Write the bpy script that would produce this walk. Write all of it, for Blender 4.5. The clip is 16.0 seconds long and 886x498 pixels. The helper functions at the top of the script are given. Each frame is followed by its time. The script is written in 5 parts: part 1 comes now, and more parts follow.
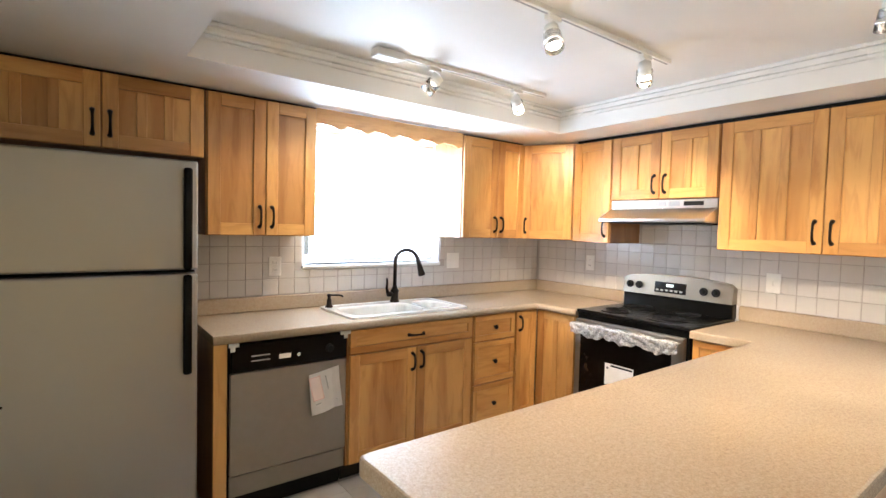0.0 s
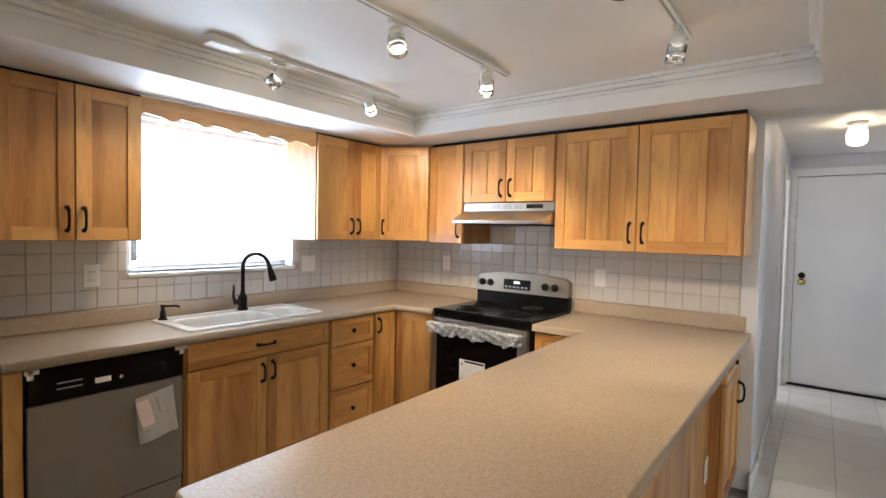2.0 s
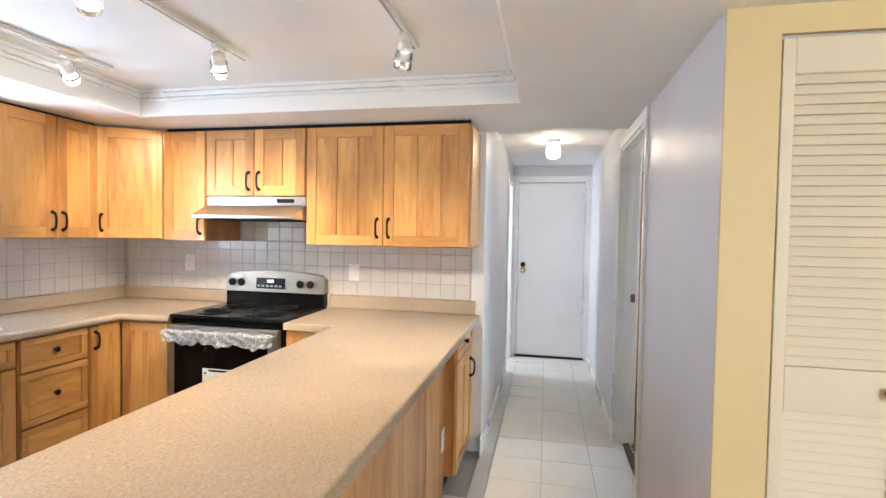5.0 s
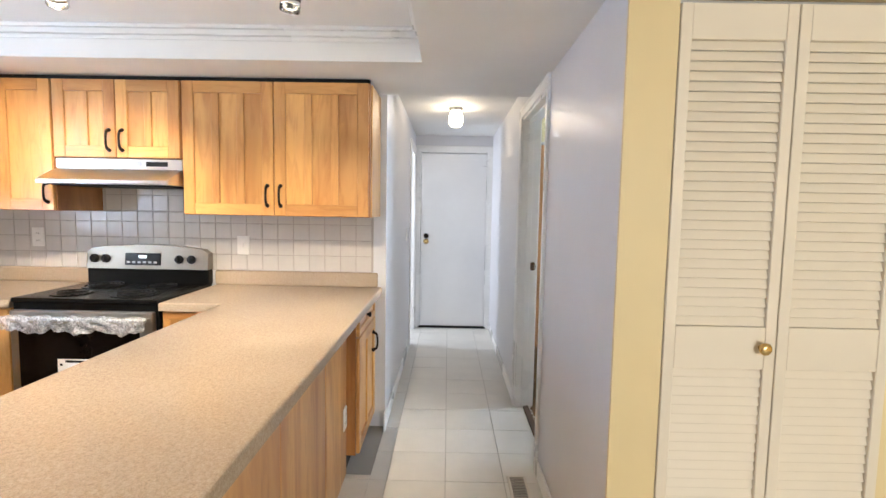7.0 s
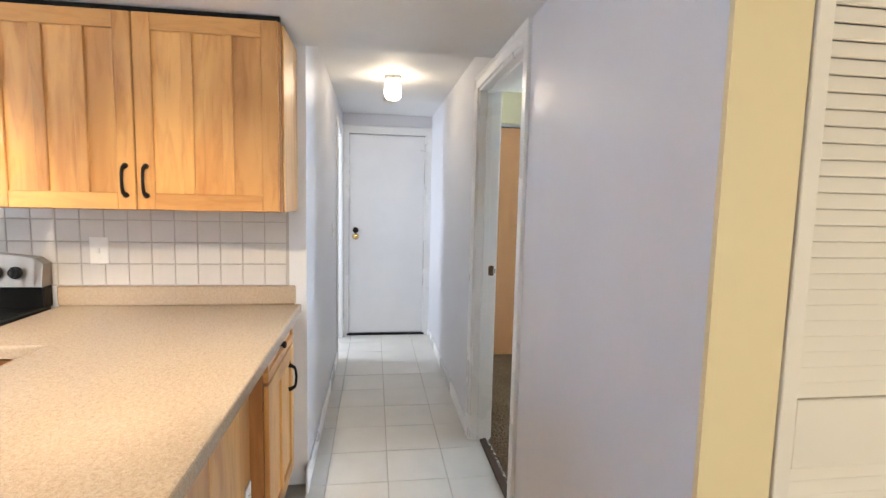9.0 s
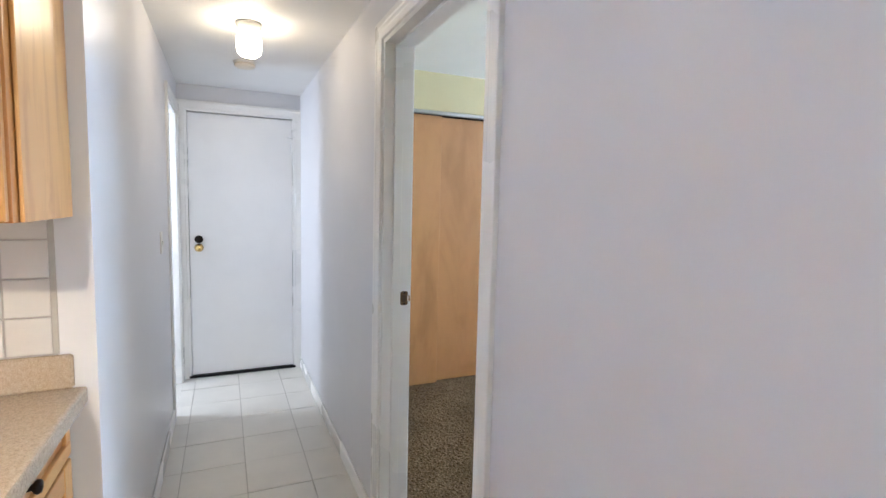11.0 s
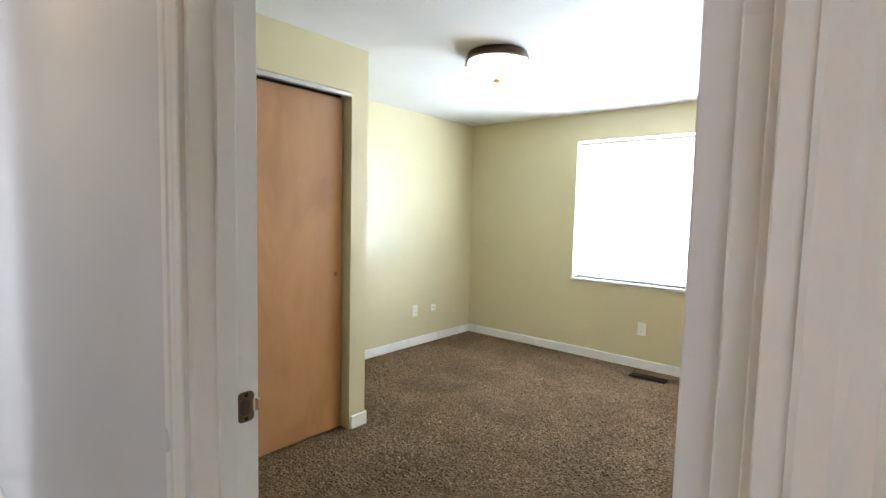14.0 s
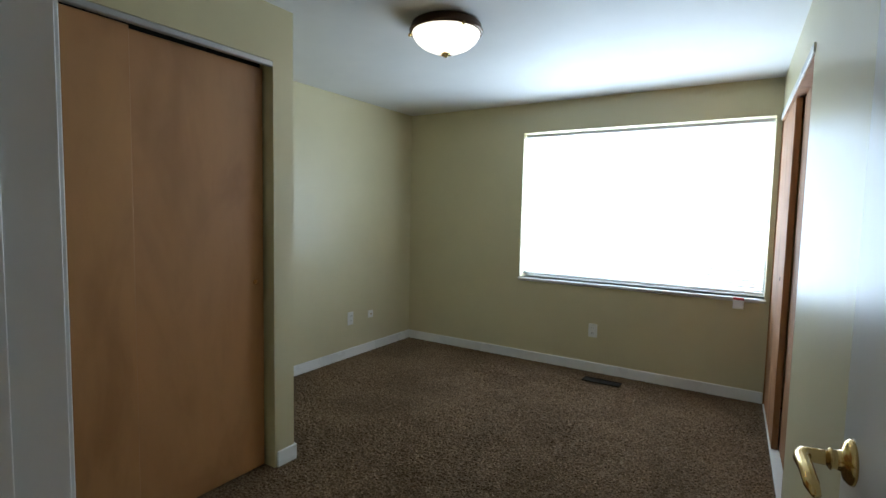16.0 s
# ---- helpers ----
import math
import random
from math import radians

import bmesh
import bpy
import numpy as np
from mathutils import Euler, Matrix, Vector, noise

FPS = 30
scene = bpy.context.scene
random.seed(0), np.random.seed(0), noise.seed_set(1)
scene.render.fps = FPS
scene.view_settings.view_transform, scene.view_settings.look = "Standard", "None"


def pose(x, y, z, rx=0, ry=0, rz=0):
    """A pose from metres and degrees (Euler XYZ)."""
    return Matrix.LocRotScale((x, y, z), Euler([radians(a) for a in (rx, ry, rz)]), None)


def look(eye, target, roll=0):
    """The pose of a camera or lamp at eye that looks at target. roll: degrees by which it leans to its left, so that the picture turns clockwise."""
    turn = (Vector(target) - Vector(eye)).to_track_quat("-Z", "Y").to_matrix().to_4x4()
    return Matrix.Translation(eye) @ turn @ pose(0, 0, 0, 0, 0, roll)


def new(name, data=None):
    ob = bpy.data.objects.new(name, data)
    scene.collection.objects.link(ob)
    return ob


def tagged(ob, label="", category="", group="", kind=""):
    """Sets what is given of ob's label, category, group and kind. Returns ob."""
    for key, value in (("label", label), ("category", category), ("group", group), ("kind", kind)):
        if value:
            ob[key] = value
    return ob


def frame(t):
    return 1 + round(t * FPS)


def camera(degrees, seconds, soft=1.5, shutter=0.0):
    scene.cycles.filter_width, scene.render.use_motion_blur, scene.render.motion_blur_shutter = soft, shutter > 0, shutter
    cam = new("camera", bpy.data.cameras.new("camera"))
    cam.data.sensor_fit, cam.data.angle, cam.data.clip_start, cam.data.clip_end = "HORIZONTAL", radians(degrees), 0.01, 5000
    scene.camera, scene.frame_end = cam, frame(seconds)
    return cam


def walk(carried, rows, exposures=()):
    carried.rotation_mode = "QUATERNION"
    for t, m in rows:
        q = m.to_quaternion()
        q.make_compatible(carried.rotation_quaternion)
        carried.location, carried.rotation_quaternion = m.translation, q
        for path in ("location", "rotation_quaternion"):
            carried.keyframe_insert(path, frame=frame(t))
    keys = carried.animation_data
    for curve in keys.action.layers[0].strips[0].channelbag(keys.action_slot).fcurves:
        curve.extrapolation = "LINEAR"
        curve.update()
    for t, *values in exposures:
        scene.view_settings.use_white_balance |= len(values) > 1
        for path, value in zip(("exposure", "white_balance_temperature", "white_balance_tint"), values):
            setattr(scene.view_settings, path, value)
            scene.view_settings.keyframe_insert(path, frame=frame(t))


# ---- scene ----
cam = camera(84.0, 16.0)
PATH = [
    (0, (0.075, 0.273, 1.439), (1.283, 1.864, 1.353), 1.5),
    (0.5, (0.113, 0.253, 1.46), (1.416, 1.767, 1.37), 1.1),
    (1, (0.118, 0.25, 1.446), (1.53, 1.664, 1.367), 1.3),
    (1.5, (0.124, 0.248, 1.442), (1.631, 1.562, 1.368), 1.2),
    (2, (0.149, 0.237, 1.455), (1.733, 1.455, 1.38), 1.2),
    (2.5, (0.166, 0.211, 1.446), (1.832, 1.315, 1.375), 1.2),
    (3, (0.176, 0.197, 1.453), (1.919, 1.177, 1.38), 1.2),
    (3.5, (0.183, 0.171, 1.446), (1.994, 1.019, 1.379), 1.1),
    (4, (0.198, 0.149, 1.446), (2.072, 0.845, 1.38), 1.1),
    (4.5, (0.208, 0.132, 1.441), (2.13, 0.683, 1.377), 1.0),
    (5, (0.223, 0.116, 1.437), (2.179, 0.526, 1.375), 1.0),
    (7.5, (0.454, 0.129, 1.409), (2.444, 0.081, 1.22), 1.1),
    (8, (0.625, 0.139, 1.416), (2.612, 0.031, 1.215), 1.2),
    (8.5, (0.816, 0.164, 1.42), (2.799, -0.004, 1.22), 1.2),
    (9, (1.04, 0.196, 1.421), (3.01, -0.083, 1.22), 1.3),
    (9.5, (1.25, 0.207, 1.417), (3.191, -0.232, 1.22), 1.3),
    (10, (1.487, 0.197, 1.416), (3.393, -0.372, 1.215), 1.3),
    (10.2, (1.569, 0.198, 1.414), (3.461, -0.42, 1.216), 1.2),
    (12.3, (2.45, 0.17, 1.402), (4.054, -1.013, 1.24), 1.9),
    (12.5, (2.537, 0.155, 1.399), (4.088, -1.096, 1.24), 1.8),
    (13, (2.681, 0.114, 1.398), (4.107, -1.28, 1.245), 1.6),
    (13.5, (2.804, 0.051, 1.394), (4.144, -1.426, 1.245), 1.3),
    (14, (2.921, -0.022, 1.395), (4.209, -1.544, 1.24), 1.4),
    (14.5, (3.009, -0.075, 1.394), (4.25, -1.636, 1.242), 1.3),
    (15, (3.122, -0.152, 1.382), (4.29, -1.767, 1.228), 1.3),
    (15.5, (3.191, -0.226, 1.371), (4.305, -1.881, 1.221), 1.2),
    (16, (3.244, -0.304, 1.363), (4.307, -1.991, 1.213), 1.2),
]
EXPOSURES = ((0, 0.03, 6250, 10), (1.5, -0.5, 6250, 10), (2.5, -0.75, 6350, 10), (3.5, -0.38, 6150, 10), (5, 0.05, 6000, 10), (9, 0.03, 5950, 10), (10.2, 0.05, 5750, 9),
             (12.5, 0.15, 6150, 10), (13.5, 0.05, 6350, 10), (14, -0.2, 6400, 10), (14.5, -0.65, 6250, 10), (15, -1.15, 6200, 8), (16, -1.85, 6100, 6))
walk(cam, [(t, look(eye, target, roll)) for t, eye, target, roll in PATH],
     exposures=EXPOSURES)

# ---- light ----
world = bpy.data.worlds.new("sky")
scene.world = world
world.use_nodes = True
wn = world.node_tree.nodes
sky = wn.new("ShaderNodeTexSky")
sky.sky_type, sky.sun_disc = 'NISHITA', False
sky.sun_elevation, sky.sun_rotation = radians(35), radians(200)
world.node_tree.links.new(sky.outputs[0], wn["Background"].inputs[0])
wn["Background"].inputs[1].default_value = 0.12


def area_lamp(name, m, sx, sy, power, colour):
    lamp = bpy.data.lights.new(name, 'AREA')
    lamp.shape, lamp.size, lamp.size_y, lamp.energy, lamp.color = 'RECTANGLE', sx, sy, power, colour
    ob = new(name, lamp)
    ob.matrix_world = m
    return ob


def spot_lamp(name, eye, target, power, angle, colour, blend=0.6, radius=0.02):
    lamp = bpy.data.lights.new(name, 'SPOT')
    lamp.energy, lamp.color, lamp.spot_size, lamp.spot_blend, lamp.shadow_soft_size = power, colour, radians(angle), blend, radius
    ob = new(name, lamp)
    ob.matrix_world = look(eye, target)
    return ob


DAY = (0.70, 0.84, 1.0)
WARM = (1.0, 0.79, 0.53)
# daylight in the window openings, and from the side room
area_lamp("kitchen_window_daylight", look((1.77, 3.40, 1.60), (1.77, 0, 1.90)), 1.02, 0.82, 98, DAY)
area_lamp("bedroom_window_daylight", look((4.11, -4.69, 1.44), (4.11, 0, 1.60)), 1.88, 1.30, 330, DAY)
# added warm fill from the unseen west, to light the louvred door
area_lamp("living_fill_light", look((-3.25, -1.75, 1.45), (0, -1.75, 1.40)), 1.9, 1.3, 98, (1.0, 0.92, 0.80))
area_lamp("side_room_daylight", look((5.68, 1.88, 1.5), (5.68, 0, 1.2)), 0.6, 0.9, 36, (0.92, 0.95, 1.0))

# ---- materials ----
def material(name):
    m = bpy.data.materials.new(name)
    m.use_nodes = True
    nt = m.node_tree
    return m, nt, nt.nodes["Principled BSDF"]


def node(nt, kind, **values):
    n = nt.nodes.new(kind)
    for k, v in values.items():
        n.inputs[k.replace("_", " ")].default_value = v
    return n


def ramp(nt, stops):
    n = nt.nodes.new("ShaderNodeValToRGB")
    els = n.color_ramp.elements
    while len(els) < len(stops):
        els.new(0.5)
    for e, (p, c) in zip(els, stops):
        e.position, e.color = p, (*c, 1)
    return n


def coords(nt, scale=(1, 1, 1), shift_random=True):
    """Object coordinates, shifted object by object so that no two boards are alike."""
    tc = nt.nodes.new("ShaderNodeTexCoord")
    mp = nt.nodes.new("ShaderNodeMapping")
    mp.inputs["Scale"].default_value = scale
    if shift_random:
        info = nt.nodes.new("ShaderNodeObjectInfo")
        mul = nt.nodes.new("ShaderNodeVectorMath")
        mul.operation = 'SCALE'
        mul.inputs[0].default_value = (37.0, 53.0, 71.0)
        nt.links.new(info.outputs["Random"], mul.inputs["Scale"])
        add = nt.nodes.new("ShaderNodeVectorMath")
        nt.links.new(tc.outputs["Object"], add.inputs[0])
        nt.links.new(mul.outputs[0], add.inputs[1])
        nt.links.new(add.outputs[0], mp.inputs[0])
    else:
        nt.links.new(tc.outputs["Object"], mp.inputs[0])
    return mp


def bump(nt, bsdf, height, strength, distance=0.002):
    b = nt.nodes.new("ShaderNodeBump")
    b.inputs["Strength"].default_value, b.inputs["Distance"].default_value = strength, distance
    nt.links.new(height, b.inputs["Height"])
    nt.links.new(b.outputs[0], bsdf.inputs["Normal"])


def mix(nt, a, b, fac, kind='MIX'):
    n = nt.nodes.new("ShaderNodeMix")
    n.data_type, n.blend_type = 'RGBA', kind
    for sock, v in ((n.inputs[0], fac), (n.inputs[6], a), (n.inputs[7], b)):
        if isinstance(v, (int, float)):
            sock.default_value = v
        elif isinstance(v, tuple):
            sock.default_value = (*v, 1)
        else:
            nt.links.new(v, sock)
    return n.outputs[2]


def wood(name, light, dark, scale, rough=0.36, knots=True, spread=0.30, figure=0.48, coat=0.3):
    """Clear-coated boards: long grain streaks, broad colour drift, a few knots, and a tone of its own for each board."""
    m, nt, b = material(name)
    mp = coords(nt, scale)
    grain = node(nt, "ShaderNodeTexNoise", Scale=22.0, Detail=6.0, Roughness=0.6, Distortion=0.9)
    nt.links.new(mp.outputs[0], grain.inputs["Vector"])
    broad = node(nt, "ShaderNodeTexNoise", Scale=3.6, Detail=3.0, Distortion=1.6)
    nt.links.new(mp.outputs[0], broad.inputs["Vector"])
    c1 = ramp(nt, [(0.34, dark), (0.50, light), (0.75, tuple(min(1, v * 1.10) for v in light))])
    nt.links.new(broad.outputs[0], c1.inputs[0])
    g = ramp(nt, [(0.32, (0.60, 0.46, 0.33)), (0.52, (1, 1, 1))])
    nt.links.new(grain.outputs[0], g.inputs[0])
    col = mix(nt, c1.outputs[0], g.outputs[0], figure, 'MULTIPLY')
    info = nt.nodes.new("ShaderNodeObjectInfo")
    tone = ramp(nt, [(0.0, tuple(1 - spread * k for k in (0.8, 1.0, 1.15))), (0.35, (0.94, 0.90, 0.86)), (1.0, (1.10, 1.12, 1.12))])
    nt.links.new(info.outputs["Random"], tone.inputs[0])
    col = mix(nt, col, tone.outputs[0], 1.0, 'MULTIPLY')
    if knots:
        vor = node(nt, "ShaderNodeTexVoronoi", Scale=2.1)
        nt.links.new(mp.outputs[0], vor.inputs["Vector"])
        k = ramp(nt, [(0.0, (0.20, 0.11, 0.05)), (0.035, (0.55, 0.40, 0.28)), (0.075, (1, 1, 1))])
        nt.links.new(vor.outputs["Distance"], k.inputs[0])
        col = mix(nt, col, k.outputs[0], 0.8, 'MULTIPLY')
    nt.links.new(col, b.inputs["Base Color"])
    b.inputs["Roughness"].default_value = rough
    b.inputs["Coat Weight"].default_value, b.inputs["Coat Roughness"].default_value = coat, 0.22
    bump(nt, b, grain.outputs[0], 0.15, 0.001)
    return m


def paint(name, colour, rough=0.5, relief=0.12, drift=0.05, scale=90.0):
    m, nt, b = material(name)
    mp = coords(nt, (1, 1, 1), False)
    fine = node(nt, "ShaderNodeTexNoise", Scale=scale, Detail=4.0)
    big = node(nt, "ShaderNodeTexNoise", Scale=1.6, Detail=4.0, Roughness=0.6)
    for n in (fine, big):
        nt.links.new(mp.outputs[0], n.inputs["Vector"])
    lo, hi = tuple(v * (1 - drift) for v in colour), tuple(min(1, v * (1 + drift * 0.5)) for v in colour)
    r = ramp(nt, [(0.3, lo), (0.7, hi)])
    nt.links.new(big.outputs[0], r.inputs[0])
    nt.links.new(r.outputs[0], b.inputs["Base Color"])
    rr = nt.nodes.new("ShaderNodeMapRange")
    rr.inputs[3].default_value, rr.inputs[4].default_value = rough - 0.06, rough + 0.06
    nt.links.new(big.outputs[0], rr.inputs[0])
    nt.links.new(rr.outputs[0], b.inputs["Roughness"])
    bump(nt, b, fine.outputs[0], relief, 0.0015)
    return m


def plain(name, colour, rough=0.5, metal=0.0, drift=0.06, scale=30.0, coat=0.0):
    m, nt, b = material(name)
    mp = coords(nt, (1, 1, 1))
    n = node(nt, "ShaderNodeTexNoise", Scale=scale, Detail=4.0)
    nt.links.new(mp.outputs[0], n.inputs["Vector"])
    r = ramp(nt, [(0.3, tuple(v * (1 - drift) for v in colour)), (0.7, colour)])
    nt.links.new(n.outputs[0], r.inputs[0])
    nt.links.new(r.outputs[0], b.inputs["Base Color"])
    b.inputs["Metallic"].default_value = metal
    b.inputs["Coat Weight"].default_value = coat
    if max(colour) < 0.02:
        b.inputs["Specular IOR Level"].default_value = 0.14
    rr = nt.nodes.new("ShaderNodeMapRange")
    rr.inputs[3].default_value, rr.inputs[4].default_value = max(0.02, rough - 0.05), rough + 0.05
    nt.links.new(n.outputs[0], rr.inputs[0])
    nt.links.new(rr.outputs[0], b.inputs["Roughness"])
    return m


def brushed(name, colour, rough, scale=(2, 2, 160)):
    m, nt, b = material(name)
    mp = coords(nt, scale)
    n = node(nt, "ShaderNodeTexNoise", Scale=6.0, Detail=5.0)
    nt.links.new(mp.outputs[0], n.inputs["Vector"])
    b.inputs["Base Color"].default_value = (*colour, 1)
    b.inputs["Metallic"].default_value = 1.0
    rr = nt.nodes.new("ShaderNodeMapRange")
    rr.inputs[3].default_value, rr.inputs[4].default_value = rough - 0.07, rough + 0.09
    nt.links.new(n.outputs[0], rr.inputs[0])
    nt.links.new(rr.outputs[0], b.inputs["Roughness"])
    bump(nt, b, n.outputs[0], 0.05, 0.0005)
    return m


def glowing(name, colour, strength):
    m, nt, b = material(name)
    b.inputs["Base Color"].default_value = (0.9, 0.9, 0.88, 1)
    b.inputs["Emission Color"].default_value = (*colour, 1)
    b.inputs["Emission Strength"].default_value = strength
    return m


def glass(name, rough=0.0, colour=(1, 1, 1)):
    m, nt, b = material(name)
    b.inputs["Base Color"].default_value = (*colour, 1)
    b.inputs["Transmission Weight"].default_value, b.inputs["Roughness"].default_value = 1.0, rough
    b.inputs["IOR"].default_value = 1.45
    return m


def laminate():
    """Speckled beige worktop laminate."""
    m, nt, b = material("speckled_laminate")
    mp = coords(nt, (1, 1, 1), False)
    fine = node(nt, "ShaderNodeTexNoise", Scale=300.0, Detail=3.0, Roughness=0.7)
    mid = node(nt, "ShaderNodeTexNoise", Scale=95.0, Detail=3.0)
    big = node(nt, "ShaderNodeTexNoise", Scale=3.0, Detail=3.0)
    for n in (fine, mid, big):
        nt.links.new(mp.outputs[0], n.inputs["Vector"])
    a = ramp(nt, [(0.34, (0.36, 0.28, 0.205)), (0.50, (0.45, 0.362, 0.268)), (0.66, (0.52, 0.43, 0.33))])
    nt.links.new(fine.outputs[0], a.inputs[0])
    c = ramp(nt, [(0.34, (0.86, 0.82, 0.78)), (0.6, (1, 1, 1))])
    nt.links.new(mid.outputs[0], c.inputs[0])
    col = mix(nt, a.outputs[0], c.outputs[0], 0.8, 'MULTIPLY')
    d = ramp(nt, [(0.3, (0.94, 0.93, 0.92)), (0.7, (1, 1, 1))])
    nt.links.new(big.outputs[0], d.inputs[0])
    nt.links.new(mix(nt, col, d.outputs[0], 1.0, 'MULTIPLY'), b.inputs["Base Color"])
    b.inputs["Roughness"].default_value = 0.27
    bump(nt, b, fine.outputs[0], 0.06, 0.0006)
    return m


def carpet():
    m, nt, b = material("brown_carpet")
    mp = coords(nt, (1, 1, 1), False)
    fine = node(nt, "ShaderNodeTexNoise", Scale=95.0, Detail=5.0, Roughness=0.72)
    tuft = node(nt, "ShaderNodeTexVoronoi", Scale=95.0)
    big = node(nt, "ShaderNodeTexNoise", Scale=2.3, Detail=4.0, Distortion=0.8)
    for n in (fine, tuft, big):
        nt.links.new(mp.outputs[0], n.inputs["Vector"])
    a = ramp(nt, [(0.37, (0.082, 0.052, 0.029)), (0.5, (0.196, 0.132, 0.079)), (0.63, (0.31, 0.228, 0.145))])
    nt.links.new(fine.outputs[0], a.inputs[0])
    t = ramp(nt, [(0.1, (1, 1, 1)), (0.8, (0.55, 0.52, 0.5))])
    nt.links.new(tuft.outputs["Distance"], t.inputs[0])
    col = mix(nt, a.outputs[0], t.outputs[0], 0.8, 'MULTIPLY')
    d = ramp(nt, [(0.35, (0.80, 0.78, 0.76)), (0.65, (1.1, 1.08, 1.06))])
    nt.links.new(big.outputs[0], d.inputs[0])
    nt.links.new(mix(nt, col, d.outputs[0], 1.0, 'MULTIPLY'), b.inputs["Base Color"])
    b.inputs["Roughness"].default_value = 0.95
    b.inputs["Specular IOR Level"].default_value = 0.1
    return m


def slat_material():
    """Thin white blind slats that let part of the daylight through."""
    m, nt, b = material("white_blind_slat")
    b.inputs["Base Color"].default_value = (0.86, 0.86, 0.86, 1)
    b.inputs["Roughness"].default_value = 0.45
    tr = nt.nodes.new("ShaderNodeBsdfTranslucent")
    tr.inputs[0].default_value = (0.92, 0.93, 0.95, 1)
    mx = nt.nodes.new("ShaderNodeMixShader")
    mx.inputs[0].default_value = 0.55
    nt.links.new(b.outputs[0], mx.inputs[1])
    nt.links.new(tr.outputs[0], mx.inputs[2])
    nt.links.new(mx.outputs[0], nt.nodes["Material Output"].inputs[0])
    return m


HONEY, AMBER = (0.60, 0.326, 0.106), (0.45, 0.206, 0.058)
WOOD_V = wood("honey_wood_upright_grain", HONEY, AMBER, (1.0, 1.0, 0.15))
WOOD_H = wood("honey_wood_level_grain", HONEY, AMBER, (0.15, 0.15, 1.0))
WOOD_BOX = wood("honey_wood_carcass", (0.40, 0.180, 0.050), (0.29, 0.115, 0.030), (1.0, 1.0, 0.12), knots=False, spread=0.12)
DOOR_TAN = wood("tan_birch_veneer", (0.44, 0.225, 0.092), (0.37, 0.18, 0.07), (0.7, 0.7, 0.25), rough=0.40, knots=False, spread=0.10, figure=0.10)
DOOR_BROWN = wood("brown_door_veneer", (0.40, 0.20, 0.085), (0.30, 0.14, 0.055), (1.0, 1.0, 0.14), rough=0.75, knots=False, spread=0.1, coat=0.0)
WHITE_WALL = paint("white_wall_paint", (0.74, 0.735, 0.735), 0.42, 0.10)
GREY_WALL = paint("pale_grey_wall_paint", (0.67, 0.675, 0.71), 0.36, 0.10)
YELLOW_WALL = paint("warm_yellow_wall_paint", (0.76, 0.63, 0.36), 0.5, 0.12)
KHAKI_WALL = paint("khaki_wall_paint", (0.60, 0.535, 0.335), 0.36, 0.10)
CEILING = paint("white_ceiling_paint", (0.80, 0.80, 0.79), 0.6, 0.25, scale=60.0)
TRIM = paint("white_gloss_trim_paint", (0.82, 0.82, 0.81), 0.28, 0.05)
DOOR_WHITE = paint("white_door_paint", (0.80, 0.80, 0.80), 0.30, 0.08)
CREAM = paint("cream_louvre_paint", (0.80, 0.73, 0.61), 0.45, 0.06)
BRONZE = plain("dark_bronze", (0.014, 0.009, 0.007), 0.40)
BLACK = plain("black_enamel", (0.006, 0.006, 0.006), 0.22)
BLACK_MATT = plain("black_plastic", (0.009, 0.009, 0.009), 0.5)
DARK_GLASS = plain("dark_oven_glass", (0.006, 0.0045, 0.004), 0.10)
STEEL = brushed("brushed_steel", (0.33, 0.315, 0.29), 0.40, (160, 2, 2))
STEEL_V = brushed("fridge_steel", (0.36, 0.355, 0.355), 0.42, (2, 2, 160))
DW_STEEL = plain("silver_grey_enamel", (0.27, 0.245, 0.215), 0.42, 0.45)
HOOD_STEEL = brushed("polished_hood_steel", (0.56, 0.55, 0.53), 0.30, (2, 2, 160))
CHROME = plain("chrome", (0.75, 0.75, 0.75), 0.12, 1.0)
BRASS = plain("polished_brass", (0.72, 0.52, 0.22), 0.16, 1.0)
ALU = plain("satin_aluminium", (0.50, 0.51, 0.53), 0.40, 1.0)
TILE = plain("glazed_white_tile", (0.60, 0.575, 0.555), 0.20, drift=0.06, scale=8.0)
GROUT = paint("grey_grout", (0.43, 0.40, 0.375), 0.9, 0.3)
FLOOR_TILE = plain("cream_vinyl_tile", (0.66, 0.64, 0.59), 0.30, drift=0.10, scale=5.0)
FLOOR_JOINT = paint("floor_joint", (0.36, 0.34, 0.31), 0.8, 0.2)
SINK_WHITE = plain("white_porcelain", (0.80, 0.78, 0.72), 0.12, coat=0.4)
PLASTIC = plain("white_plastic", (0.80, 0.79, 0.76), 0.35)
PAPER = plain("white_paper", (0.86, 0.84, 0.82), 0.8)
PANEL_STEEL = brushed("satin_panel_steel", (0.29, 0.25, 0.20), 0.38, (160, 2, 2))
BAR_BROWN = plain("dark_brown_bar", (0.075, 0.045, 0.028), 0.7)
PINK = plain("pink_print", (0.72, 0.42, 0.38), 0.8)
PINK_PALE = plain("pale_pink_print", (0.80, 0.66, 0.62), 0.8)
GREY_PRINT = plain("grey_print", (0.35, 0.35, 0.35), 0.8)
RED = plain("red_print", (0.55, 0.03, 0.03), 0.6)
LAMP_GLASS = glass("lamp_glass", 0.02)
PANE = glass("window_glass", 0.0)
LAMINATE = laminate()
CARPET = carpet()
SLAT = slat_material()
BULB = glowing("warm_bulb", (1.0, 0.88, 0.70), 26.0)
GLOBE = glowing("opal_lamp_glass", (1.0, 0.78, 0.52), 36.0)
